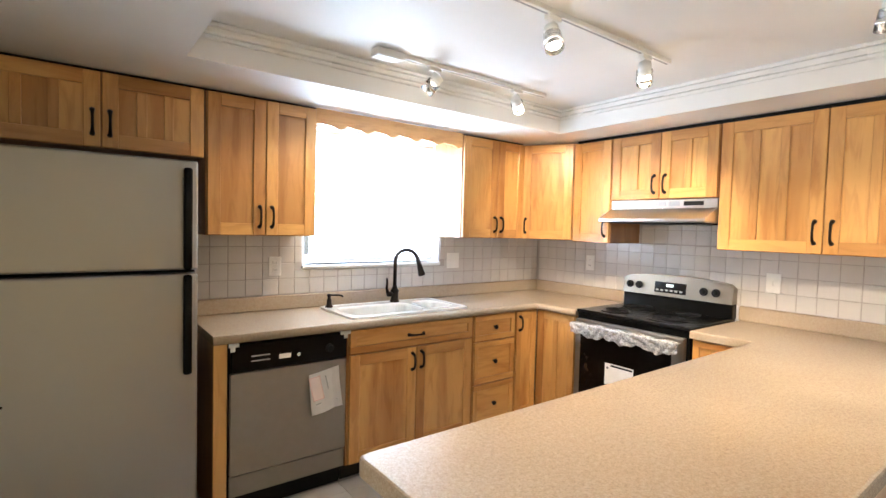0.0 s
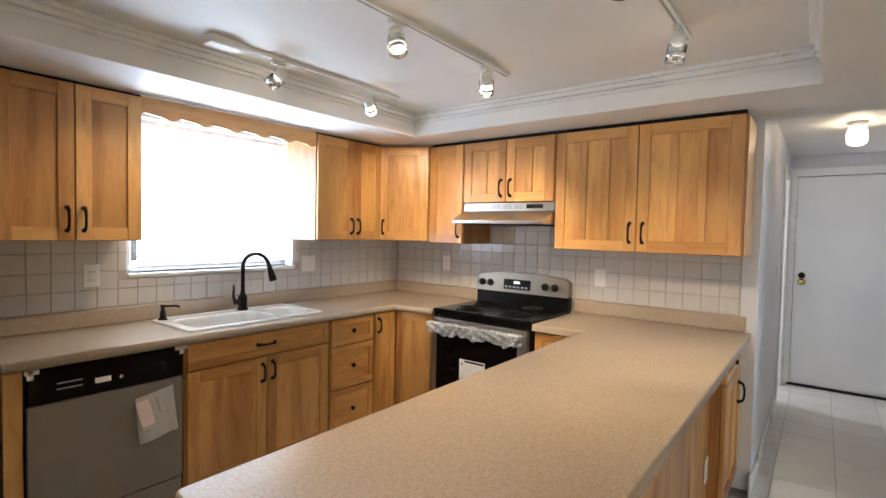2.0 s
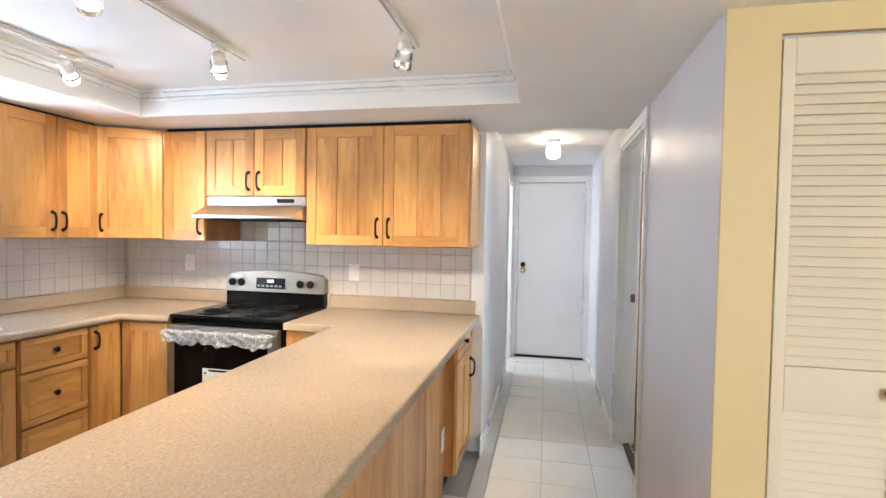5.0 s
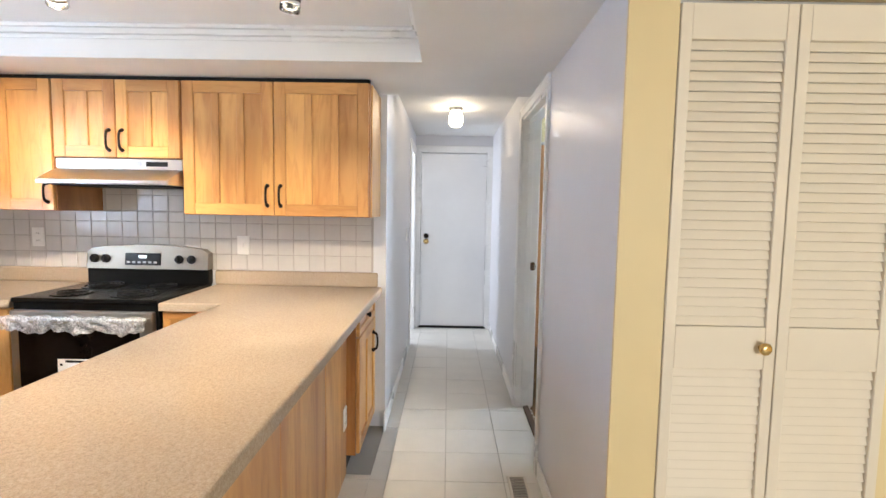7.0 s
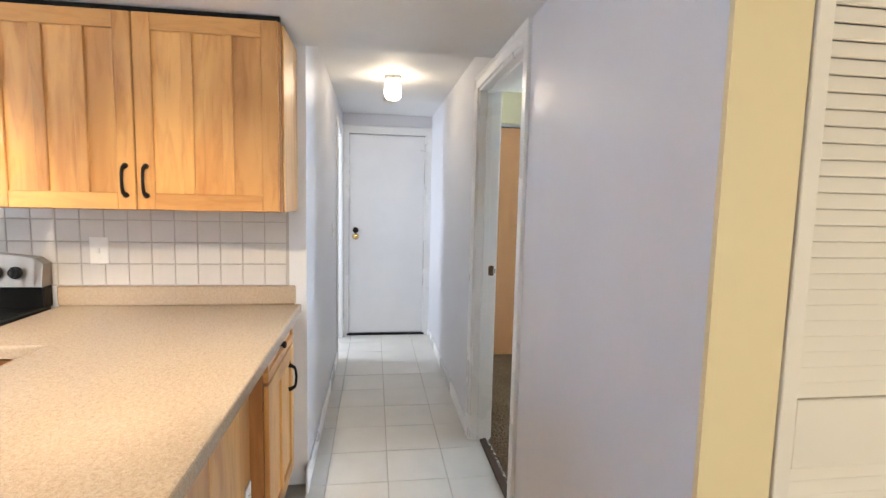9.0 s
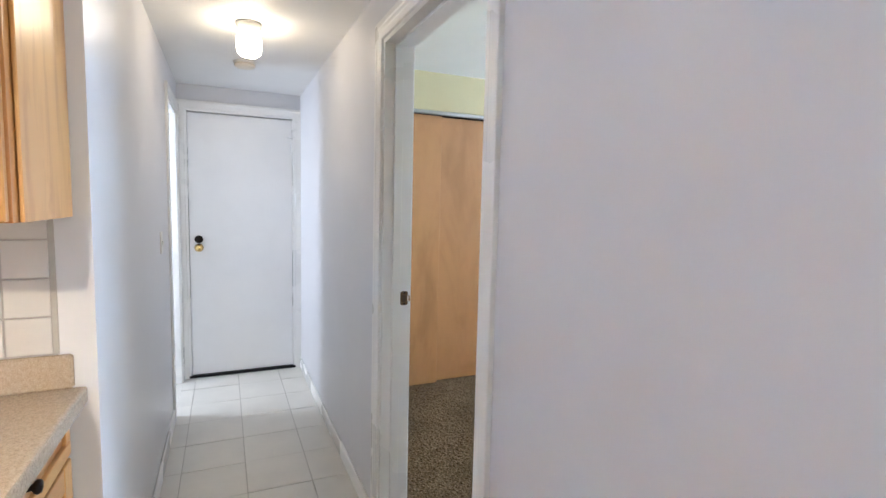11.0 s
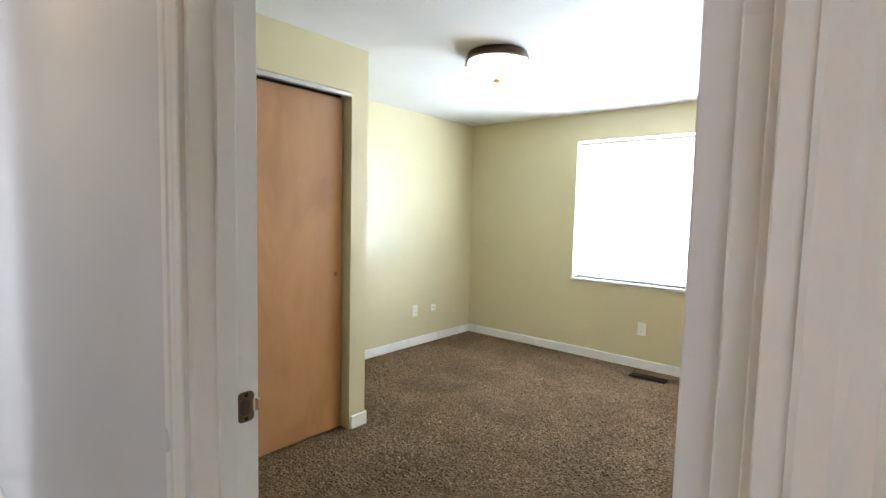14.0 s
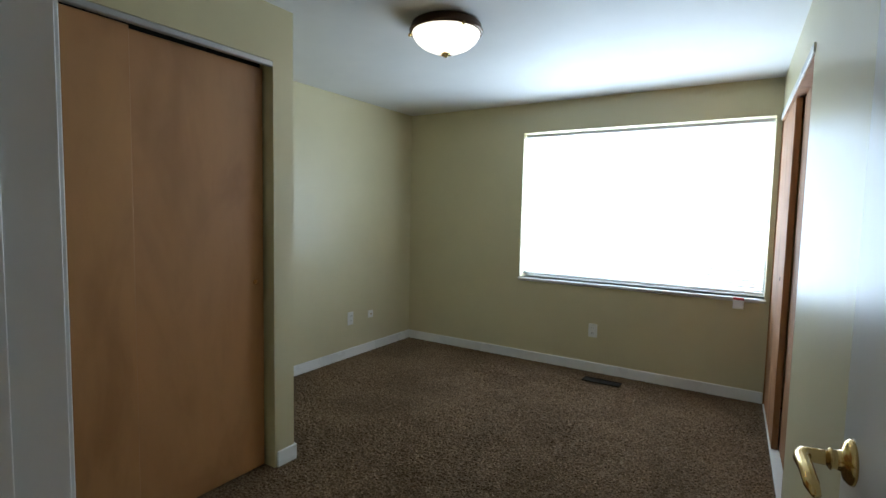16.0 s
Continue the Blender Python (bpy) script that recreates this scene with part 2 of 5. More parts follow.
BOWL = glowing("frosted_bowl_glass", (1.0, 0.88, 0.72), 7.0)
DISPLAY = glowing("clock_display", (0.8, 0.95, 1.0), 1.5)


# ---- mesh helpers ----
ORIGIN = {}


def thing(name, place, label, category, group="", kind=""):
    """A top-level thing: an Empty at its base, which parents its parts."""
    ob = new(name)
    ob.empty_display_size = 0.1
    ob.location = place
    ORIGIN[ob.name] = Vector(place)
    return tagged(ob, label, category, group, kind)


def part(name, bm, mat, parent=None, label="", smooth=False, kind="", category=""):
    me = bpy.data.meshes.new(name)
    at = ORIGIN[parent.name] if parent else Vector((0, 0, 0))
    if parent:
        bmesh.ops.translate(bm, verts=bm.verts, vec=-at)
    bm.to_mesh(me)
    bm.free()
    me.materials.append(mat)
    if smooth:
        me.shade_smooth()
    ob = new(name, me)
    ob.parent = parent
    ORIGIN[ob.name] = at
    return tagged(ob, label, category, "", kind)


def box(bm, a, b, bevel=0.0, m=None, seg=1):
    """An upright box between two corners, with bevelled edges, laid by m."""
    lo = [min(p, q) for p, q in zip(a, b)]
    hi = [max(p, q) for p, q in zip(a, b)]
    c = [Vector((x, y, z)) for x in (lo[0], hi[0]) for y in (lo[1], hi[1]) for z in (lo[2], hi[2])]
    vs = [bm.verts.new(p) for p in c]
    fs = [bm.faces.new([vs[i] for i in f]) for f in ((0, 1, 3, 2), (4, 6, 7, 5), (0, 4, 5, 1), (2, 3, 7, 6), (0, 2, 6, 4), (1, 5, 7, 3))]
    if bevel > 0:
        es = list({e for f in fs for e in f.edges})
        r = bmesh.ops.bevel(bm, geom=es, offset=bevel, segments=seg, affect='EDGES', profile=0.5)
        vs = list({v for f in r["faces"] for v in f.verts} | {v for v in vs if v.is_valid})
    if m is not None:
        bmesh.ops.transform(bm, matrix=m, verts=[v for v in vs if v.is_valid])
    return bm


def boxes(*specs, bevel=0.0, m=None):
    bm = bmesh.new()
    for a, b in specs:
        box(bm, a, b, bevel, m)
    return bm


def tube(bm, pts, radius, seg=10, radii=None):
    """A round bar swept along a line of points, closed at its ends."""
    pts = [Vector(p) for p in pts]
    rings, side = [], None
    for i, p in enumerate(pts):
        d = (pts[min(i + 1, len(pts) - 1)] - pts[max(i - 1, 0)]).normalized()
        if side is None:
            side = d.orthogonal().normalized()
        side = (side - d * side.dot(d)).normalized()
        up = d.cross(side)
        r = radii[i] if radii else radius
        rings.append([bm.verts.new(p + (side * math.cos(k * 2 * math.pi / seg) + up * math.sin(k * 2 * math.pi / seg)) * r) for k in range(seg)])
    for a, b in zip(rings, rings[1:]):
        for k in range(seg):
            bm.faces.new((a[k], a[(k + 1) % seg], b[(k + 1) % seg], b[k]))
    bm.faces.new(rings[0][::-1])
    bm.faces.new(rings[-1])
    return bm


def turned(bm, profile, place, seg=24, m=None):
    """A turned body from (radius, height) pairs round an upright axis at place."""
    rings = []
    for r, h in profile:
        rings.append([bm.verts.new((r * math.cos(k * 2 * math.pi / seg), r * math.sin(k * 2 * math.pi / seg), h)) for k in range(seg)])
    for a, b in zip(rings, rings[1:]):
        for k in range(seg):
            bm.faces.new((a[k], a[(k + 1) % seg], b[(k + 1) % seg], b[k]))
    bm.faces.new(rings[0][::-1])
    bm.faces.new(rings[-1])
    vs = [v for ring in rings for v in ring]
    mm = Matrix.Translation(place) @ (m if m is not None else Matrix())
    bmesh.ops.transform(bm, matrix=mm, verts=vs)
    bmesh.ops.recalc_face_normals(bm, faces=bm.faces[:])
    return bm


def prism(bm, outline, z0, z1, bevel=0.0, seg=2):
    """An upright prism over a flat outline."""
    low = [bm.verts.new((x, y, z0)) for x, y in outline]
    high = [bm.verts.new((x, y, z1)) for x, y in outline]
    n = len(outline)
    bm.faces.new(low[::-1])
    top = bm.faces.new(high)
    for i in range(n):
        bm.faces.new((low[i], low[(i + 1) % n], high[(i + 1) % n], high[i]))
    bmesh.ops.recalc_face_normals(bm, faces=bm.faces[:])
    if bevel:
        bmesh.ops.bevel(bm, geom=list(top.edges), offset=bevel, segments=seg, affect='EDGES', profile=0.5)
    return bm


def rounded_rect(x0, y0, x1, y1, rad, n=5):
    """A rectangle's outline with rounded corners, anticlockwise."""
    out = []
    for cx, cy, a0 in ((x1 - rad, y0 + rad, -90), (x1 - rad, y1 - rad, 0), (x0 + rad, y1 - rad, 90), (x0 + rad, y0 + rad, 180)):
        for k in range(n + 1):
            a = radians(a0 + 90 * k / n)
            out.append((cx + rad * math.cos(a), cy + rad * math.sin(a)))
    return out


def face_frame(place, u, w):
    """The frame of a front: u to the right along it, v up, w out of it."""
    u, w = Vector(u).normalized(), Vector(w).normalized()
    m = Matrix((u, Vector((0, 0, 1)), w)).transposed().to_4x4()
    m.translation = Vector(place)
    return m


SOUTH = lambda x, y, z=0.0: face_frame((x, y, z), (1, 0, 0), (0, -1, 0))
WEST = lambda x, y, z=0.0: face_frame((x, y, z), (0, -1, 0), (-1, 0, 0))
NORTH = lambda x, y, z=0.0: face_frame((x, y, z), (-1, 0, 0), (0, 1, 0))
EAST = lambda x, y, z=0.0: face_frame((x, y, z), (0, 1, 0), (1, 0, 0))


def wall(name, axis, a0, a1, b0, b1, z0, z1, openings, mat, label):
    """A wall along x or y with openings (from, to, bottom, top) right through it."""
    bm = bmesh.new()

    def put(p, q, lo, hi):
        if q - p > 1e-4 and hi - lo > 1e-4:
            if axis == "x":
                box(bm, (p, b0, lo), (q, b1, hi))
            else:
                box(bm, (b0, p, lo), (b1, q, hi))
    at = a0
    for p, q, lo, hi in sorted(openings):
        put(at, p, z0, z1)
        put(p, q, z0, lo)
        put(p, q, hi, z1)
        at = q
    put(at, a1, z0, z1)
    return part(name, bm, mat, None, label, kind="structure", category="wall")


# ---- the plan ----
KN, KE = 3.28, 3.42            # kitchen: window wall, range wall
CS, CN, CE = -0.38, 0.51, 6.10  # corridor: south and north walls, end wall
BS, BE = -4.567, 6.35          # bedroom: window wall, far wall
SOFFIT, TRAY, BED = 2.10, 2.25, 2.36
TOPZ = 2.55

wall("wall_north", "x", -3.3, KE + 0.10, KN, KN + 0.16, 0, TOPZ, [(1.25, 2.31, 1.18, 2.06)], WHITE_WALL, "white painted kitchen wall with a window above the sink")
wall("wall_kitchen_east", "y", CN, KN, KE, KE + 0.10, 0, TOPZ, [], GREY_WALL, "pale painted kitchen wall behind the range")
wall("wall_corridor_north", "x", KE + 0.10, CE + 0.12, CN, CN + 0.10, 0, TOPZ, [(5.36, 6.02, 0, 2.03)], GREY_WALL, "pale painted corridor wall with a doorway near its end")
wall("wall_corridor_end", "y", -0.50, CN, CE, CE + 0.12, 0, TOPZ, [(-0.335, 0.465, 0, 2.075)], GREY_WALL, "pale painted end wall of the corridor")
wall("wall_corridor_south", "x", 1.812, CE, CS - 0.06, CS, 0, TOPZ, [(2.946, 3.80, 0, 2.04)], GREY_WALL, "pale lavender painted corridor wall with a doorway")
wall("wall_closet_yellow", "y", -2.9, CS - 0.061, 1.80, 1.90, 0, TOPZ, [(-1.20, -0.525, 0, 2.02)], YELLOW_WALL, "warm yellow painted wall with a louvred closet door")
part("wall_yellow_corner", boxes(((1.80, CS - 0.061, 0), (1.812, CS - 0.0005, TOPZ))), YELLOW_WALL, None, "warm yellow painted wall end", kind="structure", category="wall")
wall("wall_living_south", "x", -3.3, 1.90, -3.0, -2.9, 0, TOPZ, [], YELLOW_WALL, "yellow painted wall")
# unseen wall, opened only where the added fill lamp stands
wall("wall_living_west", "y", -2.9, KN, -3.3, -3.2, 0, TOPZ, [(-2.72, -0.78, 0.78, 2.12)], WHITE_WALL, "unseen white wall with an opening for the fill lamp")
# unseen wall, added to keep the west fill off the kitchen
wall("wall_light_block", "x", -3.2, -0.75, 0.60, 0.68, 0, TOPZ, [], WHITE_WALL, "unseen white wall added to block the west light")
wall("wall_closet_inside", "y", -1.6, CS - 0.06, 2.50, 2.56, 0, TOPZ, [], WHITE_WALL, "white painted closet wall")
wall("wall_bedroom_north", "x", 2.86, BE, -0.50, -0.443, 0, TOPZ, [(2.946, 3.80, 0, 2.04)], KHAKI_WALL, "khaki painted bedroom wall with the doorway")
wall("wall_bedroom_south", "x", 2.9, BE + 0.15, BS - 0.16, BS, 0, TOPZ, [(3.15, 5.075, 0.775, 2.10)], KHAKI_WALL, "khaki painted bedroom wall with a wide window")
wall("wall_bedroom_east", "y", BS, -0.50, BE, BE + 0.15, 0, TOPZ, [], KHAKI_WALL, "khaki painted bedroom wall")
wall("wall_bedroom_closet", "y", -2.08, -0.50, 5.30, 5.40, 0, TOPZ, [(-1.955, -0.62, 0, 2.09)], KHAKI_WALL, "khaki painted wall of the built-in closet")
wall("wall_closet_side", "x", 5.40, BE, -2.08, -1.99, 0, TOPZ, [], KHAKI_WALL, "khaki painted closet side wall")
# the bedroom's west wall leans a little off square
bm = bmesh.new()
WEST_LEN = 4.067
WEST_TURN = Matrix.Translation((3.00, -0.50, 0)) @ Matrix.Rotation(math.atan2(0.118, 4.067), 4, 'Z')
for p, q, lo, hi in ((0, 2.42, 0, TOPZ), (2.42, 4.055, 2.06, TOPZ), (4.055, WEST_LEN, 0, TOPZ)):
    box(bm, (-0.11, -q, lo), (0, -p, hi), 0, WEST_TURN)
part("wall_bedroom_west", bm, KHAKI_WALL, None, "khaki painted bedroom wall with a doorway", kind="structure", category="wall")
bm = boxes(((1.9, -4.6, 0), (1.98, -2.9, TOPZ)), ((1.98, -2.9, 0), (2.98, -2.82, TOPZ)), ((1.98, -4.6, 0), (2.98, -4.52, TOPZ)))
part("wall_bathroom", bm, WHITE_WALL, None, "white painted bathroom walls", kind="structure", category="wall")
bm = boxes(((4.9, 0.61, 0), (4.98, 2.0, TOPZ)), ((6.3, 0.61, 0), (6.38, 2.0, TOPZ)), ((4.9, 2.0, 0), (6.38, 2.08, TOPZ)))
part("wall_side_room", bm, WHITE_WALL, None, "white painted side room walls", kind="structure", category="wall")

# floors
part("floor", boxes(((-3.3, -3.0, -0.10), (6.6, 3.5, -0.006))), FLOOR_JOINT, None, "joints of the cream vinyl tile floor", kind="structure", category="floor")
def pile(x0, x1, y0, y1, pitch, seed):
    """Carpet pile: a fine sheet of tufts of uneven height and lean."""
    r = np.random.RandomState(seed)
    nx, ny = int((x1 - x0) / pitch), int((y1 - y0) / pitch)
    gx, gy = np.meshgrid(np.linspace(x0, x1, nx), np.linspace(y0, y1, ny), indexing="ij")
    coarse = r.rand(nx // 3 + 2, ny // 3 + 2).repeat(3, 0).repeat(3, 1)[:nx, :ny]
    h = 0.0080 * r.rand(nx, ny) + 0.0025 * coarse - 0.005
    gx = gx + pitch * 0.7 * (r.rand(nx, ny) - 0.5)
    gy = gy + pitch * 0.7 * (r.rand(nx, ny) - 0.5)
    k = np.arange(nx * ny).reshape(nx, ny)
    quads = np.stack([k[:-1, :-1], k[1:, :-1], k[1:, 1:], k[:-1, 1:]], -1).reshape(-1, 4)
    me = bpy.data.meshes.new("carpet_pile")
    me.from_pydata(np.stack([gx, gy, h], -1).reshape(-1, 3).tolist(), [], quads.tolist())
    me.materials.append(CARPET)
    return tagged(new("carpet_pile", me), "brown plush cut-pile carpet", "carpet", "", "stuff")


pile(2.99, BE, BS, -0.452, 0.0080, 5)
part("bedroom_floor", boxes(((2.9, BS - 0.16, -0.09), (BE + 0.15, -0.46, -0.010)), ((1.9, BS - 0.16, -0.09), (2.9, -2.8, -0.002))), CARPET, None, "brown plush carpet", kind="structure", category="carpet")
part("floor_west", boxes(((-3.2, -2.9, -0.006), (-0.575, KN, 0.0)), ((-0.575, -2.9, -0.006), (1.90, -0.515, -0.0004))), FLOOR_TILE, None, "cream vinyl floor", kind="structure", category="floor")

# ceilings: a dropped soffit with a tray over the kitchen
TX0, TX1, TY0, TY1 = 0.45, 2.74, 0.26, 2.50
bm = boxes(((-3.3, -3.0, SOFFIT), (TX0, KN, TRAY)), ((TX1, -3.0 + 2.62, SOFFIT), (KE, KN, TRAY)), ((TX0, -3.0, SOFFIT), (1.9, TY0, TRAY)),
           ((1.9, CS, SOFFIT), (TX1, TY0, TRAY)), ((TX0, TY1, SOFFIT), (TX1, KN, TRAY)))
part("ceiling_soffit", bm, CEILING, None, "white painted dropped ceiling round a tray", kind="structure", category="ceiling")
part("ceiling", boxes(((-3.3, -3.0, TRAY), (1.9, 3.4, TRAY + 0.1)), ((1.9, -0.44, TRAY), (CE + 0.3, 3.4, TRAY + 0.1))), CEILING, None, "white painted ceiling", kind="structure", category="ceiling")
part("ceiling_bedroom", boxes(((1.9, BS - 0.16, BED), (BE + 0.15, -0.44, BED + 0.1))), CEILING, None, "white painted bedroom ceiling", kind="structure", category="ceiling")

# crown moulding round the tray
bm = bmesh.new()
for d, z0, z1 in ((0.044, 2.232, 2.25), (0.030, 2.206, 2.232), (0.014, 2.186, 2.206)):
    box(bm, (TX0, TY1 - d, z0), (TX1, TY1, z1), 0.004)
    box(bm, (TX0, TY0, z0), (TX1, TY0 + d, z1), 0.004)
    box(bm, (TX0, TY0 + d, z0), (TX0 + d, TY1 - d, z1), 0.004)
    box(bm, (TX1 - d, TY0 + d, z0), (TX1, TY1 - d, z1), 0.004)
part("crown_moulding", bm, TRIM, None, "white stepped crown moulding round the tray ceiling", kind="structure", category="trim")


def skirting(name, specs, label):
    """Skirting boards: a board with a rounded top edge, laid along walls."""
    bm = bmesh.new()
    for a, b, h in specs:
        box(bm, (a[0], a[1], 0), (b[0], b[1], h), 0.005)
    return part(name, bm, TRIM, None, label, kind="structure", category="baseboard")


T = 0.013
skirting("baseboard", [((KE + 0.02, CN - T), (5.28, CN), 0.085), ((3.885, CS), (CE - 0.02, CS + T), 0.085), ((1.80, CS), (2.89, CS + T), 0.085),
                       ((KE - 0.09, CN - 0.001), (KE + 0.02, CN - T), 0.12)], "white painted baseboard")
skirting("bedroom_baseboard", [((3.12, BS), (BE, BS + T), 0.088), ((BE - T, BS + T), (BE, -2.08), 0.088), ((5.30, -2.08 - T), (BE - T, -2.08), 0.088),
                               ((5.30 - T, -2.08 - T), (5.30, -1.965), 0.088)], "white painted baseboard on the carpet")
bm = bmesh.new()
for p, q in ((0.02, 2.41),):
    box(bm, (0, -q, 0), (T, -p, 0.088), 0.005, WEST_TURN)
part("baseboard_west", bm, TRIM, None, "white painted baseboard", kind="structure", category="baseboard")


# ---- doors and windows ----
def casing(name, m, w, h, width, parent, depth=0.016):
    """Door casing with a stepped profile round an opening of w x h; m is the opening's foot on the wall face."""
    bm = bmesh.new()
    profile = ((0.0, 0.0), (0.0, 0.55), (0.06, 0.68), (0.30, 0.72), (0.38, 0.80), (0.58, 0.82), (0.66, 1.0), (0.95, 1.0), (1.0, 0.85), (1.0, 0.0))
    rows = []
    for d, t in ((p * width, q * depth) for p, q in profile):
        rows.append([bm.verts.new(m @ Vector(v)) for v in ((-d, 0, t), (-d, h + d, t), (w + d, h + d, t), (w + d, 0, t))])
    for a, b in zip(rows, rows[1:]):
        for k in range(3):
            bm.faces.new((a[k], a[k + 1], b[k + 1], b[k]))
    for k in (0, 3):
        bm.faces.new([r[k] for r in rows])
    bmesh.ops.recalc_face_normals(bm, faces=bm.faces[:])
    return part(name, bm, TRIM, parent, "")


def jamb_lining(name, m, w, h, deep, parent, stop=True, t=0.018, mat=None):
    bm = bmesh.new()
    box(bm, (0, 0, -deep), (t, h, 0.0), 0.001, m)
    box(bm, (w - t, 0, -deep), (w, h, 0.0), 0.001, m)
    box(bm, (t, h - t, -deep), (w - t, h, 0.0), 0.001, m)
    if stop:
        a, b = -deep * 0.62, -deep * 0.34
        box(bm, (t, 0, a), (t + 0.011, h - t, b), 0.001, m)
        box(bm, (w - t - 0.011, 0, a), (w - t, h - t, b), 0.001, m)
        box(bm, (t + 0.011, h - t - 0.011, a), (w - t - 0.011, h - t, b), 0.001, m)
    return part(name, bm, mat or TRIM, parent, "")


# corridor end door
m = WEST(CE, 0.465)
d = thing("door_1", (CE, 0.06, 0), "closed white flush door with brass deadbolt and knob", "door", kind="structure")
casing("casing", m, 0.80, 2.075, 0.058, d)
jamb_lining("jamb", m, 0.80, 2.075, 0.11, d, False)
leaf = part("leaf", boxes(((0.022, 0.022, -0.050), (0.778, 2.048, -0.012)), bevel=0.002, m=m), DOOR_WHITE, d)
for z in (0.23, 1.02, 1.80):
    bm = boxes(((0.772, z, -0.012), (0.790, z + 0.09, -0.006)), bevel=0.001, m=m)
    tube(bm, [m @ Vector((0.781, z, -0.004)), m @ Vector((0.781, z + 0.09, -0.004))], 0.006, 8)
    part("hinge", bm, TRIM, d)
part("hinge_stop", tube(bmesh.new(), [m @ Vector(p) for p in ((0.781, 1.905, -0.004), (0.74, 1.905, 0.03), (0.735, 1.905, 0.035))], 0.004, 8), CHROME, d)
TOWARD = m.to_3x3().to_4x4()
bm = turned(bmesh.new(), [(0.030, 0), (0.030, 0.008), (0.022, 0.016), (0.010, 0.018), (0.010, 0.020)], m @ Vector((0.085, 1.09, -0.012)), 20, TOWARD)
part("deadbolt", bm, BRONZE, d, "dark round deadbolt")
bm = turned(bmesh.new(), [(0.032, 0), (0.032, 0.006), (0.013, 0.012), (0.012, 0.03), (0.024, 0.036), (0.027, 0.05), (0.020, 0.06), (0.006, 0.062)], m @ Vector((0.085, 1.025, -0.012)), 20, TOWARD)
part("knob", bm, BRASS, d, "brass door knob", True)
part("threshold", boxes(((0.0, 0.0, -0.09), (0.80, 0.018, 0.012)), bevel=0.004, m=m), BLACK_MATT, d, "dark door threshold")

# doorway to the side room, near the corridor's end
m = SOUTH(5.36, CN)
d = thing("doorway_2", (5.69, CN, 0), "white cased doorway opening off the corridor", "doorway", kind="structure")
casing("casing", m, 0.66, 2.03, 0.065, d)
jamb_lining("jamb", m, 0.66, 2.03, 0.10, d, False)

# bedroom doorway: lining, casing, strike plate, open door
m = NORTH(3.80, CS)
d = thing("doorway_1", (3.39, -0.44, 0), "white cased bedroom doorway", "doorway", kind="structure")
casing("casing", m, 0.854, 2.04, 0.068, d)
jamb_lining("jamb", m, 0.854, 2.04, 0.12, d)
m2 = SOUTH(2.946, -0.50)
casing("bedroom_casing", m2, 0.854, 2.04, 0.06, d)
SZ = 1.018
plate = prism(bmesh.new(), rounded_rect(-0.016, -0.029, 0.016, 0.029, 0.009), 0.0, 0.0022, 0.0008, 1)
bmesh.ops.transform(plate, matrix=Matrix.Translation((3.7805, -0.474, SZ)) @ Matrix.Rotation(radians(-90), 4, 'Y') @ Matrix.Rotation(radians(90), 4, 'Z'), verts=plate.verts)
strike = part("strike_plate", plate, plain("worn_dark_brass", (0.16, 0.10, 0.055), 0.4, 0.7), d, "worn brass strike plate")
bm = boxes(((3.7685, -0.499, SZ - 0.013), (3.7800, -0.4945, SZ + 0.013)), bevel=0.002)
box(bm, (3.7770, -0.4950, SZ - 0.013), (3.7795, -0.4870, SZ + 0.013), 0.001)
part("strike_lip", bm, CHROME, strike, "bright curled strike lip")
hole = prism(bmesh.new(), rounded_rect(-0.009, -0.015, 0.009, 0.015, 0.007), 0.0, 0.0006)
bmesh.ops.transform(hole, matrix=Matrix.Translation((3.7780, -0.471, SZ)) @ Matrix.Rotation(radians(-90), 4, 'Y') @ Matrix.Rotation(radians(90), 4, 'Z'), verts=hole.verts)
part("strike_hole", hole, BAR_BROWN, strike, "dark latch hole")
for dz in (-0.023, 0.023):
    part("screw", turned(bmesh.new(), [(0.004, 0), (0.004, 0.001), (0.002, 0.0014)], (3.7782, -0.474, SZ + dz), 10, Matrix.Rotation(radians(-90), 4, 'Y')), BLACK_MATT, strike)
part("hinge_jamb", boxes(((2.9645, -0.511, 0.012), (3.001, -0.462, 2.02)), bevel=0.002), TRIM, d)
part("carpet_bar", boxes(((2.964, -0.475, -0.006), (3.782, -0.436, 0.0125)), bevel=0.003), BAR_BROWN, d, "dark brown carpet edge strip")

HINGE = Matrix.Translation((3.003, -0.503, 0)) @ Matrix.Rotation(radians(4.6), 4, 'Z')
d = thing("door_2", (3.03, -0.9, 0.012), "white flush bedroom door standing open", "door", kind="structure")
part("leaf", boxes(((0, -0.80, 0.012), (0.036, -0.004, 2.015)), bevel=0.002, m=HINGE), DOOR_WHITE, d)
ROSE = HINGE @ Vector((0.036, -0.742, 1.00))
OUT = HINGE.to_3x3().to_4x4() @ Matrix.Rotation(radians(90), 4, 'Y')
h = part("rose", turned(bmesh.new(), [(0.034, 0), (0.034, 0.004), (0.028, 0.010), (0.016, 0.013), (0.014, 0.024), (0.017, 0.027), (0.014, 0.030)], ROSE, 24, OUT), BRASS, d, "brass lever rose", True)
q = HINGE.to_3x3()
bm = tube(bmesh.new(), [ROSE + q @ Vector(p) for p in ((0.02, 0, 0), (0.05, 0, 0), (0.062, 0.004, 0), (0.066, 0.02, 0), (0.066, 0.06, 0.002), (0.066, 0.10, -0.002), (0.063, 0.118, -0.008))], 0.01, 12,
          [0.0115, 0.0115, 0.012, 0.011, 0.010, 0.010, 0.006])
part("lever", bm, BRASS, h, "brass lever handle", True)
